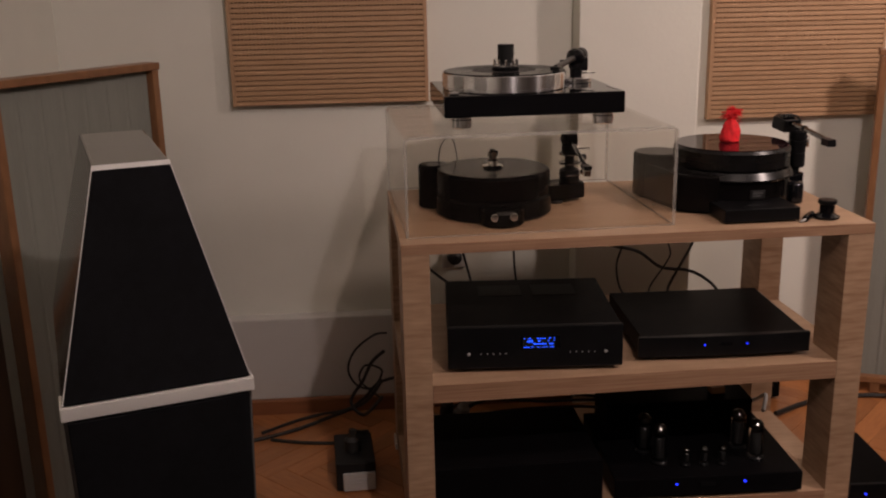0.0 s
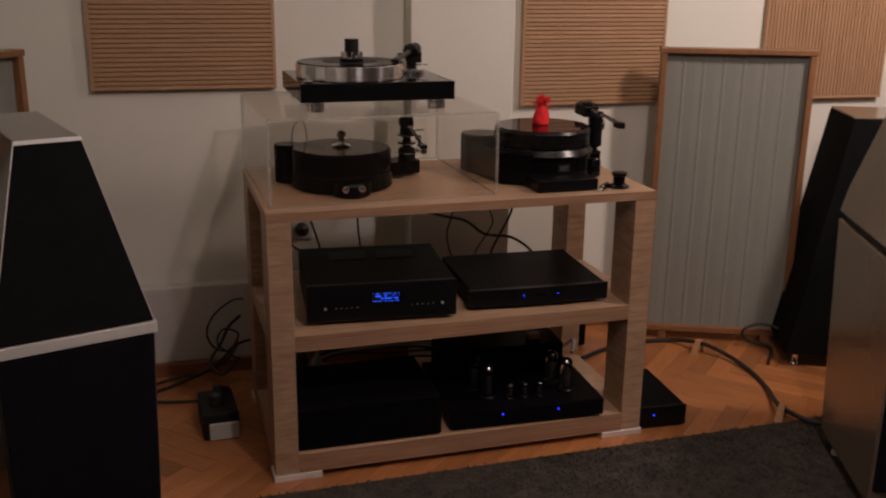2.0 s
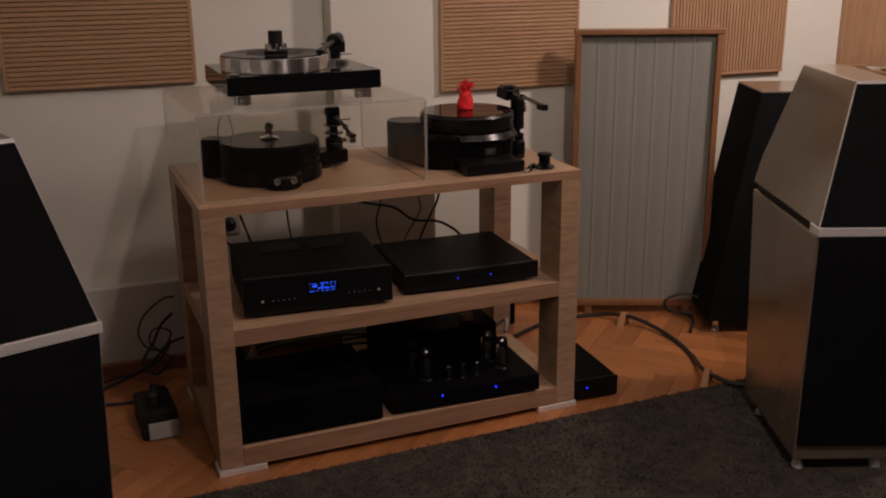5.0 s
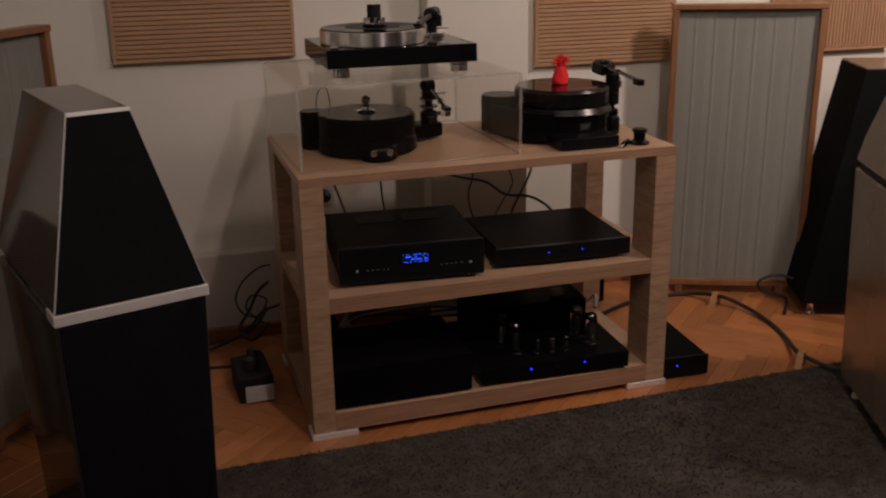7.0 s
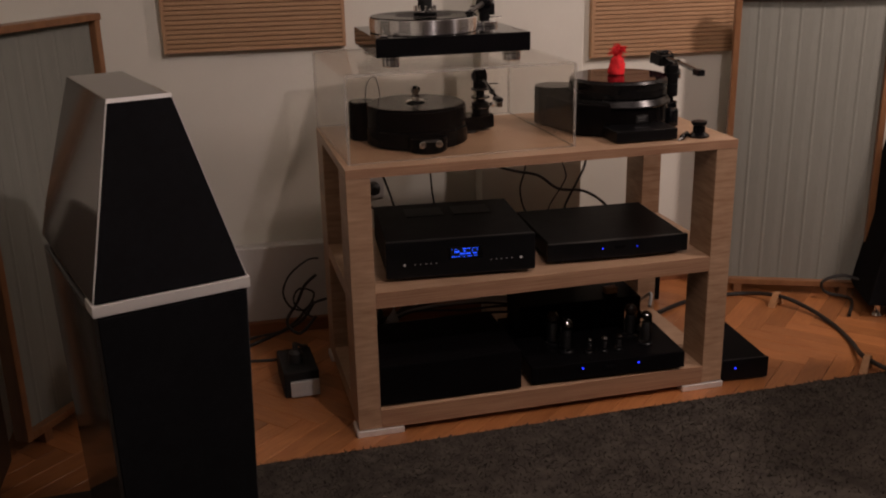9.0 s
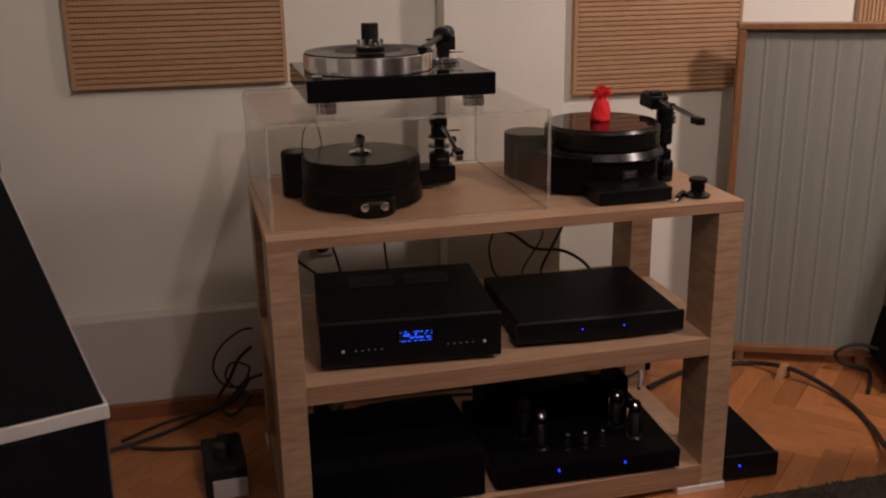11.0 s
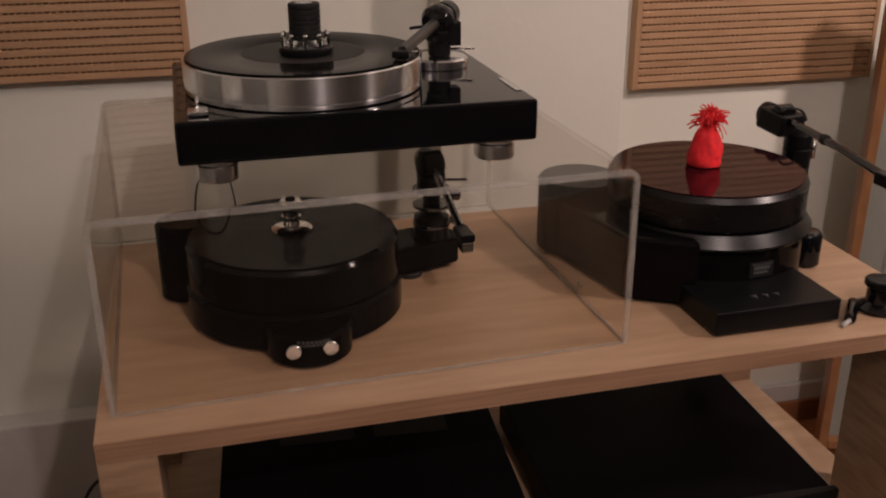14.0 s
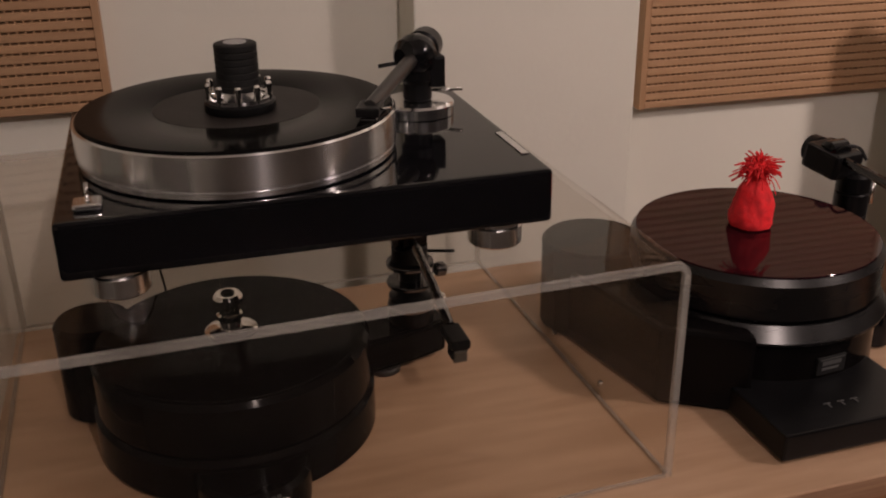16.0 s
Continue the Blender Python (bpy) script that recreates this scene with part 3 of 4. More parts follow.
    pivot, tip = p + Vector((-0.002, -0.002, z1 + 0.064)), Vector((0.283, 0.076, z1 + 0.053))
    along = (tip - pivot).normalized()
    turn = along.to_track_quat("Z", "Y").to_matrix().to_4x4()
    part("bearing_yoke", turned([(0.010, -0.022), (0.019, -0.016), (0.023, -0.006), (0.023, 0.006), (0.018, 0.016), (0.009, 0.021)], 28, m=Matrix.Translation(pivot) @ pose(0, 0, 0, 0, 90, 25)), BLACK_GLOSS, arm)
    part("side_housing", block(-0.008, 0.010, -0.014, 0.012, -0.022, 0.012, 0.003), BLACK_SATIN, arm).matrix_local = Matrix.Translation(pivot + Vector((0.020, 0.0, -0.012)))
    part("counterweight", turned([(0.010, -0.052), (0.019, -0.050), (0.020, -0.026), (0.015, -0.022), (0.009, -0.006)], 28, m=Matrix.Translation(pivot) @ turn), BLACK_SATIN, arm)
    part("arm_tube", turned([(0.0078, 0.0), (0.0078, 0.03), (0.0066, (tip - pivot).length)], 16, m=Matrix.Translation(pivot) @ turn), ARM_GREY, arm)
    part("bias_rod", tube([pivot + Vector((-0.012, 0, -0.006)), pivot + Vector((-0.042, -0.004, -0.008))], 0.0022, 8, 1), BLACK_MATTE, arm)
    head = part("headshell", block(-0.011, 0.011, -0.018, 0.016, 0.0, 0.009, 0.002), BLACK_SATIN, arm)
    head.matrix_local = Matrix.Translation(tip) @ pose(0, 0, -0.006, 0, 0, -22)
    part("cartridge", block(-0.008, 0.008, -0.015, 0.010, -0.016, -0.001, 0.002), BLACK_GLOSS, head)
    part("finger_lift", tube([(0.010, -0.008, 0.006), (0.021, -0.010, 0.008)], 0.0014, 6, 1), CHROME, head)
    # switch and badge
    sw = part("switch_plate", block(0.016, 0.040, 0.022, 0.046, z1, z1 + 0.006, 0.0028, 3), ALU, t, "square silver switch plate")
    part("switch_lever", tube([(0.028, 0.036, z1 + 0.005), (0.0285, 0.040, z1 + 0.020)], 0.0018, 8, 1), CHROME, sw)
    part("badge_strip", block(w - 0.013, w - 0.005, 0.05, 0.125, z1, z1 + 0.0012, 0.0004, 1), ALU, t, "silver name strip")
    return t


top_turntable()


# ---- turntable under the cover ----
def round_body(lobes, z0, z1, mat, name, t, label=""):
    """Lobes (x, y, r) rounded off and joined into one body."""
    bm = bmesh.new()
    for x, y, r in lobes:
        turned([(r - 0.004, z0), (r, z0 + 0.004), (r, z1 - 0.005), (r - 0.005, z1)], 56, bm, (x, y, 0))
    return part(name, bm, mat, t, label)


def lower_turntable():
    t = thing("turntable", pose(0.257, 0.305, TOP, 0, 0, 2), "black round turntable with a heavy platter and two chrome knobs", "turntable")
    for x, y in ((0, -0.13), (-0.13, 0.08), (0.18, 0.06)):
        part("foot", disc(0.02, 0, 0.008, 24, at=(x, y, 0)), RUBBER, t)
    body = round_body([(0, -0.004, 0.150)], 0.003, 0.053, BLACK_DRUM, "body", t, "glossy black round body")
    lobe = part("front_lobe", turned([(0.048, 0.0005), (0.055, 0.006), (0.057, 0.041), (0.052, 0.046)], 48, at=(-0.001, -0.147, 0)), BLACK_DRUM, t)
    for x in (-0.024, 0.022):
        m = pose(x - 0.003, -0.1995, 0.030, 90, 0, 0)
        part("knob", turned([(0.0075, -0.004), (0.0098, 0.0), (0.0098, 0.0035), (0.0085, 0.005)], 28, m=m), ALU, lobe, "chrome push knob")
    for z, n in ((0.0395, 8), (0.0355, 7)):
        for k in range(n):
            x = (k - n / 2) * 0.0052
            part("name_bar", block(x - 0.001, x + 0.0028, -0.2048 + x * x * 9, -0.2020 + x * x * 9, z, z + 0.0028, 0.0), PRINT_DIM, lobe)
    part("motor", turned([(0.036, 0.001), (0.042, 0.005), (0.042, 0.110), (0.038, 0.115)], 40, at=(-0.145, 0.080, 0)), BLACK_DRUM, t, "black motor housing")
    part("platter", turned([(0.144, 0.053), (0.147, 0.055), (0.147, 0.106), (0.143, 0.112)], 96), BLACK_DRUM, t, "thick glossy black platter")
    part("record", disc(0.141, 0.1115, 0.1145, 96, 0.0008), BLACK_DRUM, t)
    k = part("clamp", turned([(0.027, 0.114), (0.028, 0.118), (0.024, 0.121), (0.012, 0.123), (0.011, 0.129), (0.0135, 0.131), (0.0135, 0.136), (0.011, 0.138), (0.011, 0.143), (0.0155, 0.146), (0.0155, 0.156), (0.013, 0.160)], 36), CHROME, t, "chrome record clamp")
    part("cap", disc(0.007, 0.159, 0.162, 20, 0.0005), BLACK_MATTE, k)
    pod = part("arm_bridge", prism([(0.08, 0.02), (0.22, 0.055), (0.262, 0.07), (0.262, 0.115), (0.20, 0.135), (0.09, 0.11)], 0.008, 0.05, 0.006), BLACK_DRUM, t)
    a = (0.222, 0.085)
    arm = part("tonearm", turned([(0.026, 0.05), (0.027, 0.052), (0.027, 0.085), (0.020, 0.088), (0.013, 0.092), (0.013, 0.130), (0.022, 0.132), (0.022, 0.150), (0.012, 0.154)], 28, at=(*a, 0)), BLACK_SATIN, t, "black tonearm with a chrome cartridge")
    for z in (0.070, 0.100, 0.125):
        part("collar", turned([(0.0285, z), (0.0290, z + 0.001), (0.0290, z + 0.004), (0.0285, z + 0.005)], 28, at=(*a, 0)), DARK_CHROME, arm)
    part("side_knob", turned([(0.005, 0), (0.009, 0.004), (0.009, 0.014), (0.005, 0.017)], 16, m=pose(a[0] + 0.026, a[1] - 0.01, 0.118, 0, 90, 0)), DARK_CHROME, arm)
    part("side_knob", turned([(0.005, 0), (0.008, 0.004), (0.008, 0.012), (0.005, 0.014)], 16, m=pose(a[0] + 0.026, a[1] - 0.015, 0.080, 0, 90, 0)), CHROME, arm)
    part("cue_lever", tube([(a[0] + 0.02, a[1], 0.140), (a[0] + 0.05, a[1] - 0.02, 0.144)], 0.002, 6, 1), BLACK_MATTE, arm)
    part("bearing", turned([(0.014, -0.02), (0.021, -0.016), (0.021, 0.014), (0.014, 0.018)], 24, m=pose(a[0], a[1], 0.166, 0, 90, 10)), BLACK_DRUM, arm)
    part("counterweight", turned([(0.012, 0.0), (0.019, 0.002), (0.019, 0.028), (0.014, 0.03)], 24, m=pose(a[0] + 0.004, a[1] + 0.022, 0.160, -90, 0, 0)), BLACK_SATIN, arm)
    part("arm_tube", tube([(a[0], a[1], 0.166), (a[0] - 0.002, a[1] - 0.09, 0.150), (a[0] - 0.004, a[1] - 0.175, 0.130)], 0.0055, 12, 4), DARK_CHROME, arm)
    sh = part("headshell", block(a[0] - 0.014, a[0] + 0.006, a[1] - 0.215, a[1] - 0.172, 0.122, 0.132, 0.002), BLACK_SATIN, arm)
    part("cartridge", block(a[0] - 0.012, a[0] + 0.004, a[1] - 0.214, a[1] - 0.190, 0.106, 0.1215, 0.002), CHROME, sh, "chrome cartridge")
    part("signal_wire", tube([(-0.13, 0.11, 0.10), (-0.12, 0.14, 0.15), (-0.09, 0.17, 0.17), (-0.07, 0.20, 0.12), (-0.06, 0.24, 0.004)], 0.0015, 6), RUBBER, t)
    return t


lower_turntable()


# ---- turntable with the woollen hat ----
def side_turntable():
    t = thing("turntable", pose(0.885, 0.308, TOP, 0, 0, 2), "black turntable with chamfered rings and a glossy record", "turntable")
    for x, y in ((0, -0.10), (-0.14, 0.10), (0.12, 0.08)):
        part("foot", disc(0.022, 0, 0.007, 24, at=(x, y, 0)), RUBBER, t)
    part("body", turned([(0.144, 0.004), (0.150, 0.008), (0.150, 0.082)], 96), BLACK_DRUM, t, "round black body")
    part("ring", turned([(0.150, 0.079), (0.156, 0.081), (0.1585, 0.084), (0.1585, 0.087), (0.147, 0.1035), (0.140, 0.104)], 96), BLACK_RING, t, "chamfered black metal ring")
    part("motor_lobe", turned([(0.060, 0.002), (0.066, 0.007), (0.066, 0.118), (0.062, 0.122)], 48, at=(-0.156, 0.120, 0)), BLACK_DRUM, t, "black motor housing")
    part("side_lobe", prism([(-0.172, -0.095), (-0.085, -0.148), (-0.05, 0.10), (-0.210, 0.10)], 0.003, 0.100, 0.006), BLACK_DRUM, t)
    part("platter", turned([(0.140, 0.104), (0.144, 0.106), (0.1475, 0.109), (0.1475, 0.148), (0.1480, 0.150), (0.1425, 0.1575), (0.140, 0.158)], 96), BLACK_RING, t, "black platter with a bevelled rim")
    part("platter_record", disc(0.1425, 0.1575, 0.1600, 96, 0.0006), VINYL_RED_SHEEN, t, "glossy black record with brown-red reflections painted in")
    box_ = part("control_box", block(-0.104, 0.085, -0.238, -0.080, 0.004, 0.036, 0.003), BLACK_SATIN, t, "flat black control box")
    for k in range(3):
        part("mark", block(-0.030 + 0.017 * k, -0.021 + 0.017 * k, -0.199, -0.197, 0.036, 0.0365, 0), PRINT_DIM, box_)
        part("mark", block(-0.0265 + 0.017 * k, -0.0245 + 0.017 * k, -0.206, -0.199, 0.036, 0.0365, 0), PRINT_DIM, box_)
    a = math.radians(-85)
    m = pose(0.1502 * math.cos(a), 0.1502 * math.sin(a), 0.051, 0, 0, 5)
    lp = part("name_plate", block(-0.020, 0.020, -0.0015, 0.002, -0.011, 0.011, 0.0005, 1), BLACK_MATTE, t, "small black name plate")
    lp.matrix_local = m
    for x0, x1, z0, z1 in ((-0.017, 0.017, 0.008, 0.0090), (-0.014, 0.013, 0.001, 0.006), (-0.014, 0.010, -0.005, -0.002)):
        part("name_bar", block(x0, x1, -0.0022, -0.0012, z0, z1, 0), PRINT_DIM, lp)
    tw = part("arm_post", turned([(0.020, 0.002), (0.022, 0.004), (0.022, 0.050), (0.021, 0.053), (0.017, 0.057), (0.012, 0.058)], 32, at=(0.160, -0.045, 0)), BLACK_GLOSS, t, "glossy black post")
    up = part("tonearm", turned([(0.021, 0.062), (0.0235, 0.066), (0.0235, 0.100), (0.0215, 0.102), (0.0235, 0.104), (0.0235, 0.135), (0.0215, 0.137), (0.0235, 0.139), (0.0235, 0.160), (0.018, 0.165)], 32, at=(0.241, 0.125, 0)), BLACK_SATIN, t, "black tonearm on a tall post")
    part("post_stem", turned([(0.011, 0.004), (0.011, 0.071)], 20, at=(0.241, 0.125, 0)), BLACK_MATTE, up)
    part("side_ring", turned([(0.004, 0.118), (0.004, 0.150)], 10, at=(0.266, 0.115, 0)), CHROME, up)
    part("bridge", prism([(0.10, 0.02), (0.16, 0.04), (0.255, 0.10), (0.250, 0.150), (0.17, 0.145), (0.09, 0.08)], 0.006, 0.05, 0.005), BLACK_GLOSS, t)
    pv, end = Vector((0.214, 0.142, 0.186)), Vector((0.164, -0.186, 0.187))
    part("housing", block(-0.026, 0.028, -0.030, 0.030, -0.024, 0.012, 0.006), BLACK_SATIN, up).matrix_local = Matrix.Translation(pv) @ pose(0, 0, 0, 8, 0, 12)
    part("yoke", turned([(0.010, -0.018), (0.015, -0.015), (0.015, 0.013), (0.010, 0.016)], 20, m=Matrix.Translation(pv + Vector((0, -0.004, 0.008))) @ pose(0, 0, 0, 0, 90, 8)), BLACK_GLOSS, up)
    part("counterweight", turned([(0.012, 0.0), (0.0205, 0.003), (0.0205, 0.018), (0.014, 0.022)], 24, m=Matrix.Translation(pv + Vector((0.002, 0.028, -0.004))) @ pose(0, 0, 0, -90, 0, 6)), BLACK_SATIN, up)
    part("clip", tube([pv + Vector((-0.012, -0.02, 0.012)), pv + Vector((-0.004, -0.03, 0.022)), pv + Vector((0.014, -0.034, 0.018)), pv + Vector((0.018, -0.045, 0.004))], 0.0022, 6), BLACK_MATTE, up)
    mid = pv.lerp(end, 0.45) + Vector((0.003, 0, 0.002))
    part("arm_tube", tube([pv, mid, end], 0.0062, 12, 5), BLACK_GLOSS, up)
    part("collar", turned([(0.008, -0.006), (0.009, 0), (0.008, 0.006)], 16, m=Matrix.Translation(mid) @ pose(0, 0, 0, 90, 0, 0)), BLACK_SATIN, up)
    part("headshell", block(-0.010, 0.010, -0.028, 0.012, -0.012, 0.006, 0.003), BLACK_SATIN, up).matrix_local = Matrix.Translation(end)
    return t


side_turntable()


def woollen_hat():
    at = pose(0.884, 0.318, TOP + 0.160) @ Matrix.Diagonal((0.84, 0.84, 1.02, 1))
    t = thing("woollen_hat", at, "small red knitted hat with a shaggy bobble on a turntable", "hat")
    prof = [(0.025, 0.0), (0.0295, 0.002), (0.0310, 0.008), (0.0305, 0.018), (0.0285, 0.029), (0.0255, 0.039), (0.0205, 0.048), (0.0135, 0.054), (0.0115, 0.058), (0.0135, 0.063), (0.0145, 0.070), (0.010, 0.078), (0.003, 0.081)]
    fine = [(r0 + (r1 - r0) * k / 3, z0 + (z1 - z0) * k / 3) for (r0, z0), (r1, z1) in zip(prof, prof[1:]) for k in range(3)] + [prof[-1]]
    bm = turned(fine, 64)
    for v in bm.verts:
        a = math.atan2(v.co.y, v.co.x)
        k = 1 + 0.03 * math.sin(22 * a) * math.cos(900 * v.co.z) + 0.12 * noise.noise(v.co * 45) + 0.06 * noise.noise(v.co * 130)
        v.co.x, v.co.y = v.co.x * k + 0.05 * v.co.z * v.co.z / 0.08, v.co.y * k
    part("knit", bm, WOOL, t, "red knitted wool")
    rnd = random.Random(4)
    bm = bmesh.new()
    for k in range(210):
        a, up = rnd.uniform(0, 2 * math.pi), rnd.gauss(0.85, 0.42)
        d = Vector((math.cos(a) * math.cos(up), math.sin(a) * math.cos(up), math.sin(up)))
        p0 = Vector((0.003, 0, 0.058)) + d * 0.006
        ln = rnd.uniform(0.014, 0.030)
        side = Vector((rnd.uniform(-1, 1), rnd.uniform(-1, 1), rnd.uniform(-1.4, 0.3))) * 0.007
        tube([p0, p0 + d * ln * 0.55 + side * 0.2 + Vector((0, 0, 0.006)), p0 + d * ln + side], rnd.uniform(0.0007, 0.0013), 4, 3, bm)
    ob = part("bobble", bm, WOOL, t, "shaggy red wool strands")
    ob["kind"] = "stuff"


woollen_hat()


def puck():
    t = thing("record_weight", pose(1.056, 0.098, TOP), "small black turned record weight on the rack", "record weight")
    part("base", turned([(0.028, 0), (0.031, 0.002), (0.031, 0.006), (0.024, 0.010), (0.018, 0.014)], 40), BLACK_GLOSS, t)
    part("neck", turned([(0.018, 0.013), (0.0175, 0.034), (0.020, 0.037)], 36), BLACK_GLOSS, t)
    part("cap", turned([(0.020, 0.036), (0.0225, 0.038), (0.0225, 0.045), (0.020, 0.047), (0.006, 0.048)], 40), BLACK_SATIN, t)


puck()


def stub():
    t = thing("stylus_brush", pose(1.005, 0.085, TOP, 0, 0, -38), "small black brush lying beside a record weight", "brush")
    part("handle", turned([(0.005, -0.03), (0.008, -0.028), (0.009, 0.0), (0.008, 0.028), (0.005, 0.03)], 16, m=pose(0, 0, 0.0095, 90, 0, 0)), BLACK_GLOSS, t)
    part("tip", tube([(0.0, -0.030, 0.008), (-0.008, -0.044, 0.004)], 0.003, 8, 1), WHITE_PLASTIC, t)


stub()

# ---- equipment on the shelves ----
S2, S1 = 0.436, 0.078


def feet(t, spots, r, h, mat=RUBBER):
    for x, y in spots:
        part("foot", turned([(r * 0.85, 0), (r, 0.002), (r, h * 0.6), (r * 0.9, h)], 20, at=(x, y, 0)), mat, t)


def streamer():
    w, d, h = 0.430, 0.385, 0.106
    t = thing("amplifier", pose(0.114, 0.064, S2, 0, 0, -3.0), "black hi-fi amplifier with a blue lit display on the middle shelf", "amplifier")
    feet(t, ((0.04, 0.04), (w - 0.04, 0.04), (0.04, d - 0.05), (w - 0.04, d - 0.05)), 0.02, 0.014, DARK_CHROME)
    part("case", block(0.004, w - 0.004, 0.016, d, 0.013, 0.013 + h, 0.003), CASE_BLACK, t)
    fp = part("front_panel", block(0, w, 0, 0.016, 0.012, 0.014 + h, 0.004, 3), BLACK_SATIN, t)
    part("window", block(0.176, 0.276, -0.0012, 0.002, 0.060, 0.096, 0.0005, 1), BLACK_GLOSS, fp)
    rnd = random.Random(3)
    dp = part("display", block(0.184, 0.262, -0.0018, -0.0010, 0.0635, 0.0925, 0), BLACK_MATTE, fp, "blue lit display with small segments")
    for z, hgt, x0, x1, fill in ((0.0880, 0.0022, 0.186, 0.262, 0.55), (0.0790, 0.0060, 0.190, 0.236, 0.7), (0.0815, 0.0030, 0.240, 0.262, 0.6), (0.0730, 0.0036, 0.192, 0.258, 0.6), (0.0655, 0.0024, 0.186, 0.260, 0.6)):
        x = x0
        while x < x1:
            ln = rnd.uniform(0.0022, 0.0052)
            if rnd.random() < fill:
                part("segment", block(x, min(x + ln, x1), -0.0024, -0.0017, z, z + hgt * rnd.uniform(0.7, 1.0), 0), BLUE_TEXT, dp)
            x += ln + 0.0014
    for x in (0.052, 0.388):
        part("button", block(x - 0.0036, x + 0.0036, -0.0025, 0.001, 0.0475, 0.0545, 0.001, 1), PRINT_GREY, fp)
    for x0 in (0.082, 0.300):
        for k in range(5):
            part("button", disc(0.0017, -0.0022, 0.001, 10, 0.0003, m=pose(x0 + 0.0152 * k, 0, 0.051, 90, 0, 0)), PRINT_GREY, fp)
    for x0 in (0.09, 0.235):
        part("vent", block(x0, x0 + 0.115, 0.24, 0.33, 0.012 + h, 0.0142 + h, 0.0004, 1), BLACK_MATTE, t)
    return t


streamer()


def power_unit():
    w, d, h = 0.438, 0.370, 0.050
    t = thing("power_amplifier", pose(0.594, 0.080, S2, 0, 0, -0.8), "flat black hi-fi component with two blue lights on the middle shelf", "amplifier")
    feet(t, ((0.04, 0.04), (w - 0.04, 0.04), (0.04, d - 0.05), (w - 0.04, d - 0.05)), 0.018, 0.014)
    part("case", block(0.008, w - 0.008, 0.014, d, 0.013, 0.013 + h, 0.002), CASE_BLACK, t)
    fp = part("front_panel", prism([(0, 0.016), (0, 0.004), (w * 0.33, -0.004), (w * 0.67, -0.004), (w, 0.004), (w, 0.016)], 0.012, 0.014 + h, 0.002), BLACK_SATIN, t)
    for x in (0.166, 0.274):
        part("light", disc(0.0022, 0.0, 0.0062, 10, 0.0004, m=pose(x, 0.001, 0.042, 90, 0, 0)), BLUE_LED, fp, "blue light")
    part("badge", block(0.205, 0.235, -0.0052, -0.003, 0.040, 0.047, 0), BLACK_GLOSS, fp)
    # Grey strip stands in for light caught along the right upper edge.
    part("lit_edge_strip", block(w - 0.0085, w - 0.005, 0.02, d - 0.01, 0.013 + h - 0.012, 0.013 + h - 0.002, 0.001, 1), PRINT_GREY, t)


power_unit()


def black_unit():
    w, d, h = 0.425, 0.32, 0.118
    t = thing("power_supply", pose(0.073, 0.012, S1, 0, 0, 1.5), "plain black hi-fi power unit on the bottom shelf", "amplifier")
    feet(t, ((0.04, 0.04), (w - 0.04, 0.04), (0.04, d - 0.04), (w - 0.04, d - 0.04)), 0.02, 0.008)
    part("case", block(0.003, w - 0.003, 0.012, d, 0.007, 0.007 + h, 0.003), CASE_BLACK, t)
    part("front_panel", block(0, w, 0, 0.012, 0.006, 0.008 + h, 0.003), CASE_BLACK, t)


black_unit()


def tube_amplifier():
    t = thing("valve_amplifier", pose(0.530, 0.028, S1, 0, 0, -0.6), "black valve amplifier with glass valves and two blue lights", "amplifier")
    w, d = 0.488, 0.40
    feet(t, ((0.05, 0.05), (w - 0.05, 0.05), (0.05, d - 0.05), (w - 0.05, d - 0.05)), 0.022, 0.010)
    part("chassis", block(0, w, 0, d, 0.009, 0.062, 0.004), CASE_BLACK, t, "black metal chassis")
    part("transformer_cover", block(0.03, w - 0.05, 0.235, d - 0.01, 0.062, 0.160, 0.004), CASE_BLACK, t)
    for x in (0.160, 0.337):
        part("light", disc(0.0032, -0.003, 0.002, 12, 0.0005, m=pose(x, 0.0, 0.043, 90, 0, 0)), BLUE_LED, t, "blue light")
    part("badge", block(0.222, 0.262, -0.001, 0.001, 0.034, 0.046, 0), BLACK_GLOSS, t)
    big = [(0.136, 0.085), (0.112, 0.150), (0.392, 0.085), (0.368, 0.150)]
    small = [(0.200, 0.060), (0.248, 0.060), (0.296, 0.060)]
    for k, (x, y) in enumerate(big + small):
        r, h = (0.0195, 0.104) if k < 4 else (0.0105, 0.046)
        v = part("valve", turned([(r * 0.9, 0.068), (r, 0.074), (r, 0.068 + h * 0.80), (r * 0.92, 0.068 + h * 0.90), (r * 0.66, 0.068 + h * 0.965), (r * 0.25, 0.068 + h)], 24, at=(x, y, 0)), GLASS, t, "glass valve with a silvered top")
        v.visible_shadow = False
        part("socket", turned([(r * 1.2, 0.062), (r * 1.2, 0.067), (r * 0.95, 0.071)], 24, at=(x, y, 0)), BLACK_SATIN, v)
        part("plate", turned([(r * 0.55, 0.076), (r * 0.6, 0.08), (r * 0.6, 0.068 + h * 0.62), (r * 0.5, 0.068 + h * 0.66)], 14, at=(x, y, 0)), BLACK_MATTE, v)
        part("getter", turned([(r * 0.95, 0.068 + h * 0.79), (r * 0.88, 0.068 + h * 0.89), (r * 0.62, 0.068 + h * 0.955), (r * 0.22, 0.068 + h * 0.985)], 24, at=(x, y, 0)), TUBE_METAL, v)


tube_amplifier()
single("wooden_block", block(-0.020, 0.020, -0.014, 0.014, 0, 0.020, 0.002), PINE, "small pale wooden block on a valve amplifier", "block", pose(0.886, 0.315, S1 + 0.160, 0, 0, 4))


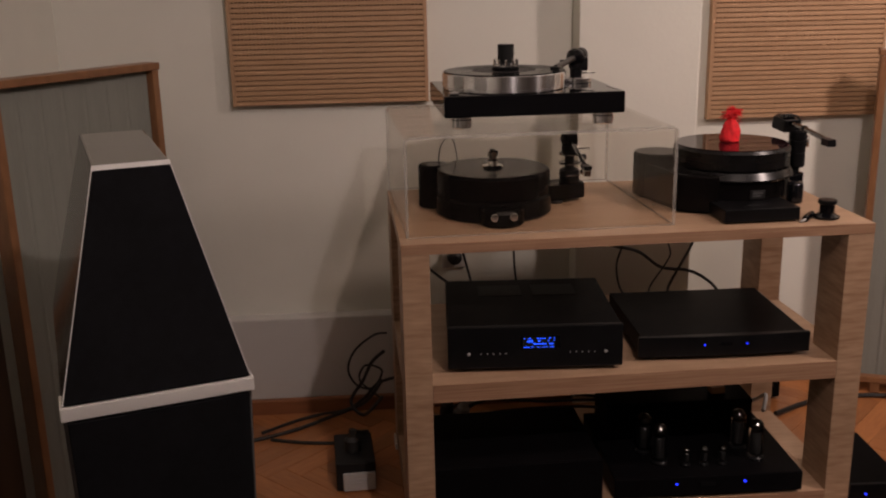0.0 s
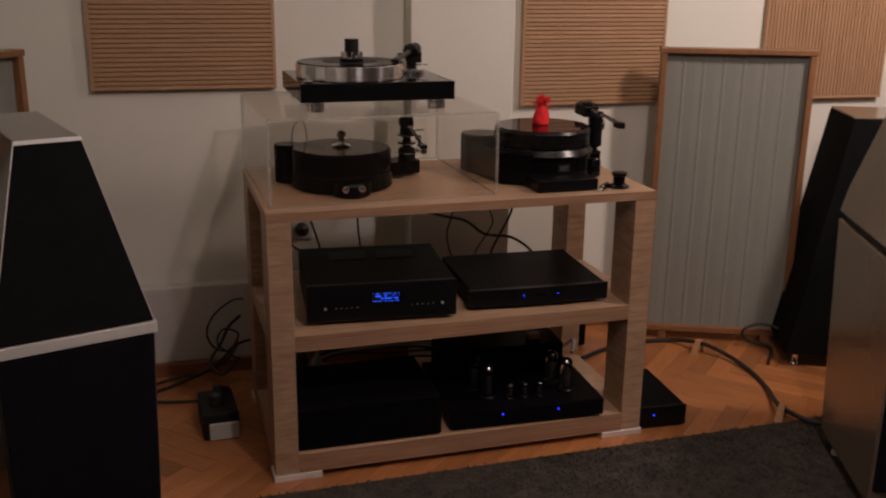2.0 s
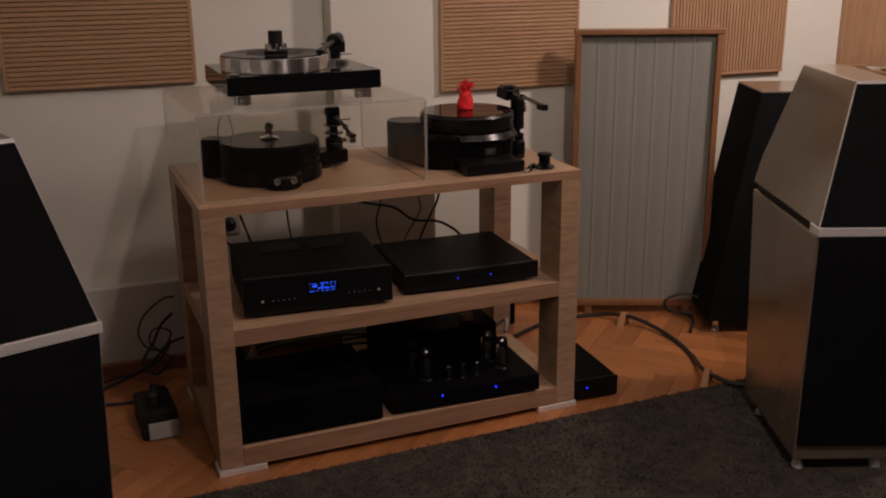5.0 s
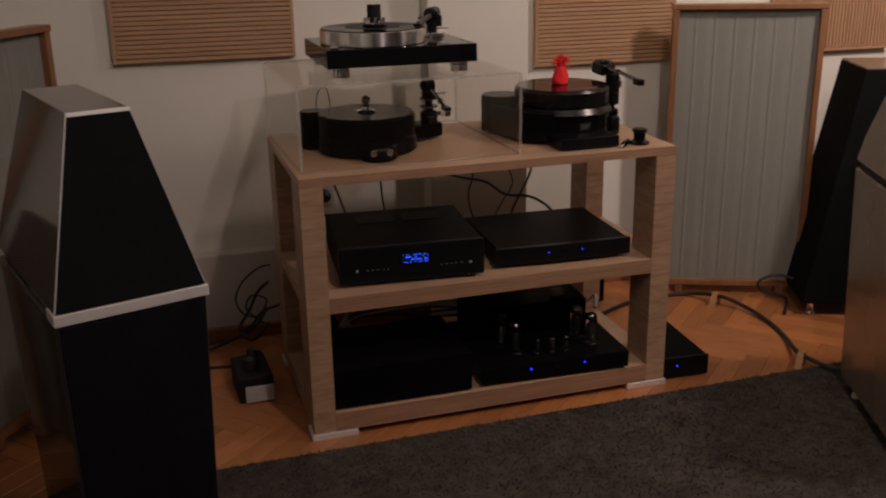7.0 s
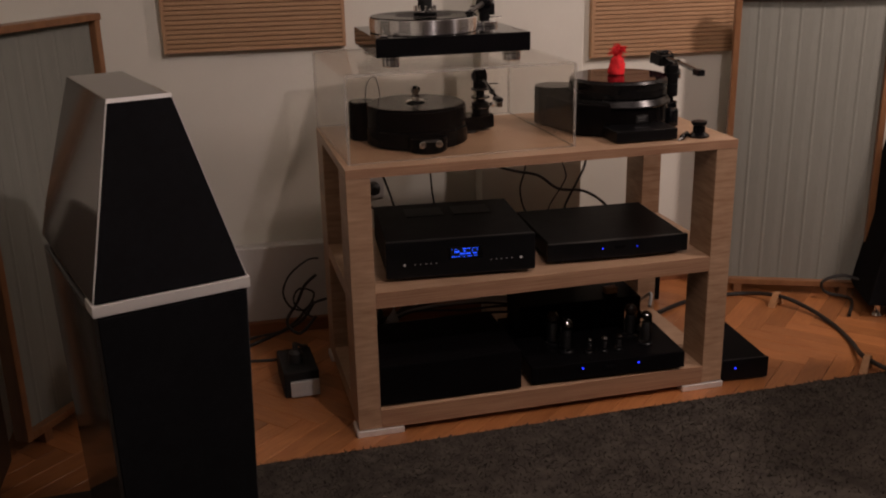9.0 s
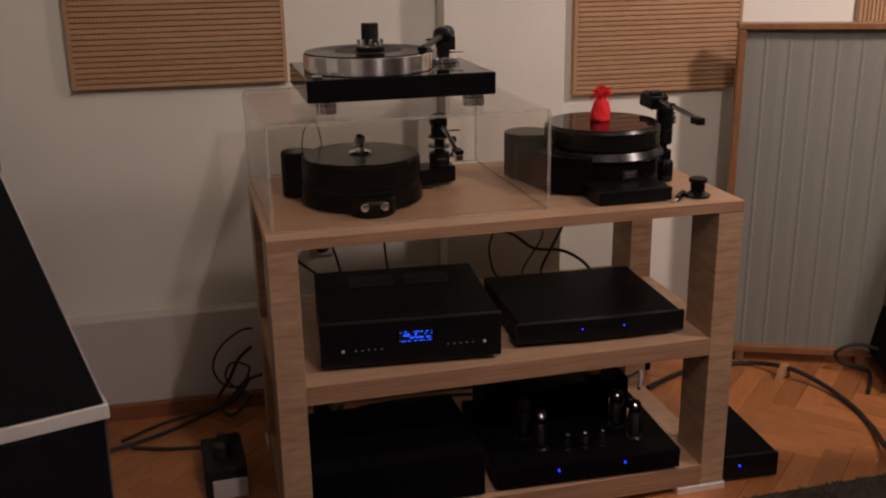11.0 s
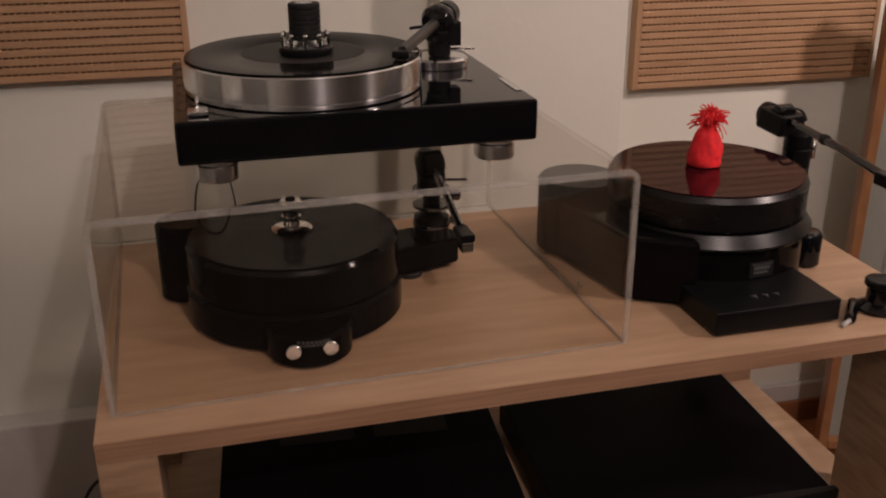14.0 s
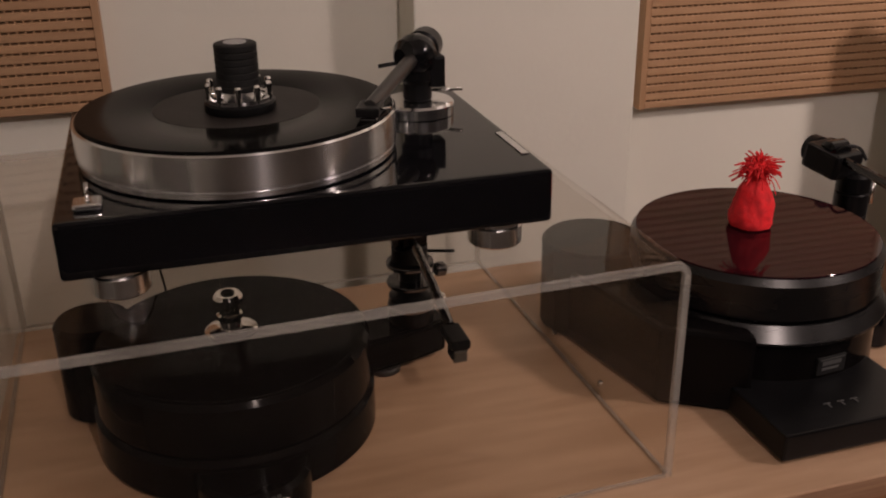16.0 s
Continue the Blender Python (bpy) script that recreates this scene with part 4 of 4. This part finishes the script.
# ---- on the floor ----
def floor_box():
    t = thing("power_conditioner", pose(1.168, 0.055, 0, 0, 0, -2), "small black hi-fi box with a blue light on the floor", "electronics box")
    w, d = 0.150, 0.30
    feet(t, ((0.025, 0.03), (w - 0.025, 0.03), (0.025, d - 0.03), (w - 0.025, d - 0.03)), 0.012, 0.008)
    part("case", block(0, w, 0.008, d, 0.007, 0.072, 0.003), CASE_BLACK, t)
    part("front_panel", block(-0.002, w + 0.002, 0, 0.009, 0.006, 0.074, 0.002), BLACK_SATIN, t)
    part("light", disc(0.003, -0.002, 0.003, 12, 0.0005, m=pose(0.040, 0, 0.046, 90, 0, 0)), BLUE_LED, t, "blue light")


floor_box()
back = thing("power_strip", pose(1.05, 0.74, 0, 0, 0, 4), "black power box on the floor behind the rack", "electronics box")
part("case", block(0, 0.22, 0, 0.12, 0.006, 0.12, 0.006), CASE_BLACK, back)
for x in (0.05, 0.11, 0.17):
    part("outlet", turned([(0.018, 0), (0.020, 0.003), (0.016, 0.004)], 24, m=pose(x, 0.0, 0.065, 90, 0, 0)), BLACK_SATIN, back)
feet(back, ((0.03, 0.03), (0.19, 0.03), (0.03, 0.09), (0.19, 0.09)), 0.012, 0.007)

adapter = thing("mains_filter", pose(-0.185, 0.285, 0, 0, 0, 4), "black mains box with a white end standing on the parquet", "electronics box")
part("body", block(0.0, 0.11, 0.012, 0.20, 0.0, 0.085, 0.006), BLACK_MATTE, adapter)
part("end_plate", block(0.018, 0.108, 0.0, 0.013, 0.004, 0.056, 0.003), WHITE_PLASTIC, adapter, "white plastic end with print")
for x0, x1, z in ((0.035, 0.085, 0.036), (0.035, 0.07, 0.026)):
    part("print", block(x0, x1, -0.0008, 0.002, z, z + 0.004, 0), PRINT_GREY, adapter)
part("plug", turned([(0.022, 0.084), (0.024, 0.088), (0.022, 0.118), (0.010, 0.128), (0.008, 0.15)], 20, at=(0.05, 0.09, 0)), RUBBER, adapter)


def cable(points, r, label, mat=RUBBER, group=""):
    return single("cable", tube(points, r, 8, 10), mat, label, "cable", group=group)


THICK, THIN = "black mains cable lying on the parquet", "thin black signal cable hanging behind the rack"
cable([(-0.58, 0.60, 0.007), (-0.44, 0.635, 0.007), (-0.33, 0.69, 0.007), (-0.24, 0.74, 0.015), (-0.17, 0.72, 0.05), (-0.10, 0.68, 0.10), (-0.05, 0.70, 0.16)], 0.0062, THICK)
cable([(-0.43, 0.655, 0.018), (-0.33, 0.75, 0.010), (-0.25, 0.785, 0.012), (-0.17, 0.77, 0.03), (-0.11, 0.72, 0.09), (-0.06, 0.70, 0.15), (0.02, 0.70, 0.17)], 0.005, THICK)
cable([(-0.40, 0.63, 0.006), (-0.30, 0.60, 0.006), (-0.20, 0.585, 0.006), (-0.13, 0.56, 0.02), (-0.10, 0.52, 0.07), (-0.12, 0.42, 0.12), (-0.132, 0.378, 0.145)], 0.0055, THICK)
cable([(-0.03, 0.66, 0.33), (-0.07, 0.66, 0.325), (-0.13, 0.68, 0.27), (-0.155, 0.70, 0.20), (-0.13, 0.71, 0.14), (-0.08, 0.71, 0.13), (-0.05, 0.70, 0.19), (-0.10, 0.70, 0.21), (-0.12, 0.70, 0.16), (-0.06, 0.70, 0.10)], 0.0035, THIN)
cable([(-0.04, 0.69, 0.26), (-0.08, 0.70, 0.22), (-0.11, 0.70, 0.16), (-0.15, 0.68, 0.10), (-0.11, 0.64, 0.07), (-0.05, 0.66, 0.12)], 0.0055, THIN)
cable([(1.20, 0.62, 0.012), (1.40, 0.72, 0.009), (1.60, 0.72, 0.010), (1.68, 0.60, 0.036), (1.74, 0.50, 0.020), (1.755, 0.36, 0.009), (1.73, 0.22, 0.009), (1.66, 0.03, 0.034), (1.72, -0.10, 0.03), (1.80, -0.18, 0.09)], 0.008, "thick black loudspeaker cable on wooden lifters")
cable([(1.86, 0.42, 0.009), (1.96, 0.56, 0.010), (1.88, 0.60, 0.03), (1.86, 0.60, 0.075), (1.93, 0.58, 0.10), (2.02, 0.52, 0.075), (2.08, 0.46, 0.05)], 0.006, "black cable looped in front of a screen")
rnd = random.Random(11)
cable([(0.44, 0.64, 0.66), (0.63, 0.62, 0.598), (0.73, 0.61, 0.573), (0.80, 0.60, 0.524), (0.885, 0.59, 0.512), (0.945, 0.58, 0.478), (0.96, 0.52, 0.455)], 0.0048, THIN)
cable([(0.915, 0.62, 0.66), (0.892, 0.60, 0.594), (0.866, 0.60, 0.540), (0.822, 0.59, 0.462), (0.815, 0.54, 0.450)], 0.0042, THIN)
cable([(0.70, 0.63, 0.66), (0.679, 0.60, 0.592), (0.664, 0.60, 0.534), (0.672, 0.58, 0.468), (0.69, 0.52, 0.452)], 0.0030, THIN)
cable([(0.80, 0.63, 0.66), (0.823, 0.60, 0.588), (0.822, 0.60, 0.548), (0.765, 0.59, 0.465), (0.75, 0.52, 0.452)], 0.0026, THIN)
cable([(0.34, 0.62, 0.74), (0.35, 0.60, 0.66), (0.35, 0.56, 0.56), (0.35, 0.50, 0.50)], 0.0032, THIN)
cable([(0.10, 0.62, 0.72), (0.12, 0.60, 0.66), (0.09, 0.56, 0.58), (0.16, 0.52, 0.52)], 0.004, THIN)
cable([(0.16, 0.64, 0.70), (0.20, 0.62, 0.60), (0.22, 0.54, 0.52)], 0.004, THIN)
for k in range(7):
    y, z = 0.42 + 0.02 * k, 0.165 + 0.014 * (k % 4)
    cable([(0.10 + 0.02 * k, y, z - 0.05), (0.25, y + 0.03, z - 0.02 + rnd.uniform(-0.02, 0.02)), (0.42, y, z + rnd.uniform(-0.02, 0.02)), (0.56, y - 0.03, z + 0.01), (0.66, y, z - 0.03)], 0.0045, "tangled grey-black cables behind the bottom shelf", (RUBBER, RUBBER, PRINT_GREY)[k % 3], "cables behind the bottom shelf")
cable([(1.02, 0.30, 0.18), (1.05, 0.36, 0.20), (1.06, 0.46, 0.14), (1.04, 0.56, 0.10), (1.03, 0.60, 0.09)], 0.006, "white cable behind a valve amplifier", WHITE_PLASTIC)


def lifter(x, y, yaw):
    t = thing("cable_lifter", pose(x, y, 0, 0, 0, yaw), "small wooden cable lifter on the parquet", "cable lifter", "cable lifters")
    part("leg", hull([(-0.04, -0.012, 0), (-0.024, -0.012, 0), (-0.024, 0.012, 0), (-0.04, 0.012, 0)], [(-0.012, -0.01, 0.05), (0.0, -0.01, 0.05), (0.0, 0.01, 0.05), (-0.012, 0.01, 0.05)], 0.001), PINE, t)
    part("leg", hull([(0.024, -0.012, 0), (0.04, -0.012, 0), (0.04, 0.012, 0), (0.024, 0.012, 0)], [(0.0005, -0.01, 0.05), (0.012, -0.01, 0.05), (0.012, 0.01, 0.05), (0.0005, 0.01, 0.05)], 0.001), PINE, t)
    part("tie", block(-0.027, 0.027, -0.006, 0.006, 0.008, 0.026, 0.001), PINE, t)


lifter(1.672, 0.600, 30)
lifter(1.655, 0.022, 40)

for px, py, pz, tint, words in ((0.180, 0.42, 0.175, WHITE_PLASTIC, "white mains plug hanging behind the bottom shelf"), (0.135, 0.42, 0.185, RUBBER, "black mains plug hanging behind the bottom shelf")):
    pg = thing("mains_plug", pose(px, py, pz, 0, 12, 20), words, "plug")
    part("shell", turned([(0.010, 0.0), (0.019, 0.008), (0.020, 0.034), (0.012, 0.046), (0.006, 0.062)], 20, m=pose(0, 0, -0.03)), tint, pg)
    part("lead", tube([(0, 0, 0.03), (0.01, 0.02, 0.06), (0.05, 0.06, 0.075), (0.16, 0.07, 0.05), (0.24, 0.06, 0.045)], 0.0035, 8), tint, pg)

socket = thing("wall_socket", pose(0.20, LEFT_Y, 0.50), "white wall socket with a black plug", "wall socket")
part("plate", block(-0.04, 0.04, -0.01, 0, -0.04, 0.04, 0.004), SKIRT_PAINT, socket)
part("plug", turned([(0.022, 0), (0.024, 0.004), (0.022, 0.03), (0.010, 0.038)], 24, m=pose(0, -0.009, 0, 90, 0, 0)), RUBBER, socket, "black plug")

# ---- furniture beyond the far loudspeaker ----
sb = thing("sideboard", pose(2.78, 0.50, 0, 0, 0, -4), "cherry-wood sideboard beyond a champagne loudspeaker", "sideboard")
part("body", block(0, 0.9, 0.01, 0.40, 0.05, 0.86, 0.003), CHERRY, sb)
part("top", block(-0.012, 0.912, -0.01, 0.41, 0.86, 0.885, 0.003), CHERRY, sb)
for x in (0.005, 0.455):
    dr = part("door", block(x, x + 0.44, -0.008, 0.012, 0.06, 0.85, 0.003), CHERRY, sb)
    part("handle", turned([(0.006, 0), (0.010, 0.012), (0.006, 0.02)], 16, m=pose(x + (0.40 if x < 0.1 else 0.04), -0.008, 0.48, 90, 0, 0)), CHROME, dr)
part("plinth", block(0.02, 0.88, 0.03, 0.38, 0, 0.052, 0.002), CHERRY, sb)
tray = thing("record_player", pose(2.86, 0.60, 0.885, 0, 0, -4), "silver and wooden record player on a sideboard", "turntable")
part("plinth", block(0, 0.42, 0, 0.26, 0.008, 0.04, 0.003), CHERRY, tray)
part("platter", disc(0.12, 0.04, 0.055, 48, at=(0.15, 0.13, 0)), ALU, tray)
feet(tray, ((0.04, 0.04), (0.38, 0.04), (0.04, 0.22), (0.38, 0.22)), 0.014, 0.009)

# ---- carpet ----
def edge_y(x):
    return -0.088 + 0.040 * x


CX0, CX1, CY0 = -0.95, 3.4, -3.6
rug = single("carpet", hull([(CX0, CY0, 0.0), (CX1, CY0, 0.0), (CX1, edge_y(CX1), 0.0), (CX0, edge_y(CX0), 0.0)], [(CX0, CY0, 0.011), (CX1, CY0, 0.011), (CX1, edge_y(CX1) - 0.003, 0.011), (CX0, edge_y(CX0) - 0.003, 0.011)]), CARPET, "dark grey-brown wool carpet with a short shaggy pile", "carpet")
gen = np.random.default_rng(7)
N = 42000
px = gen.uniform(-0.45, 2.3, N)
py = edge_y(px) - 0.004 - 1.25 * gen.uniform(0, 1, N) ** 1.25
a = gen.uniform(0, 2 * np.pi, N)
rr, hh = gen.uniform(0.0028, 0.0055, N), gen.uniform(0.003, 0.0075, N)
lean = gen.normal(0, 0.006, (N, 2))
vs = np.zeros((N, 4, 3))
for k in range(3):
    vs[:, k, 0], vs[:, k, 1], vs[:, k, 2] = px + rr * np.cos(a + 2.094 * k), py + rr * np.sin(a + 2.094 * k), 0.009
vs[:, 3, 0], vs[:, 3, 1], vs[:, 3, 2] = px + lean[:, 0], py + lean[:, 1], 0.010 + hh
base = np.arange(N)[:, None] * 4
tri = np.concatenate([base + [0, 1, 3], base + [1, 2, 3], base + [2, 0, 3]])
me = bpy.data.meshes.new("wool_nap")
me.from_pydata(vs.reshape(-1, 3).tolist(), [], tri.tolist())
me.materials.append(CARPET)
pile = new("wool_nap", me)
pile.parent = rug
tagged(pile, "short shaggy wool pile", kind="stuff")

# ---- parquet blocks ----
PL, PW = 0.42, 0.07
plank = mesh_of("plank", block(0.0004, PL - 0.0004, 0.0004, PW - 0.0004, -0.0115, 0.0, 0.0011, 1), PARQUET)
turn45 = Matrix.Rotation(radians(-45), 4, "Z") @ Matrix.Identity(4)
prnd = random.Random(5)
for k in range(-40, 60):
    for j in range(-10, 14):
        for up in (False, True):
            u, v = k * PW + j * PL, k * PW - j * PL
            m = pose(u + PL + PW, v + PW - PL, 0, 0, 0, 90) if up else pose(u, v, 0)
            m = pose(0.3, 0.4, 0) @ turn45 @ m
            c = m @ Vector((PL / 2, PW / 2, 0))
            if not (-1.25 < c.x < 2.75 and edge_y(c.x) - 0.22 < c.y < 1.05):
                continue
            ob = new("plank", plank)
            ob.parent = floor
            ob.matrix_world = pose(0, 0, prnd.uniform(-0.0006, 0.0)) @ m
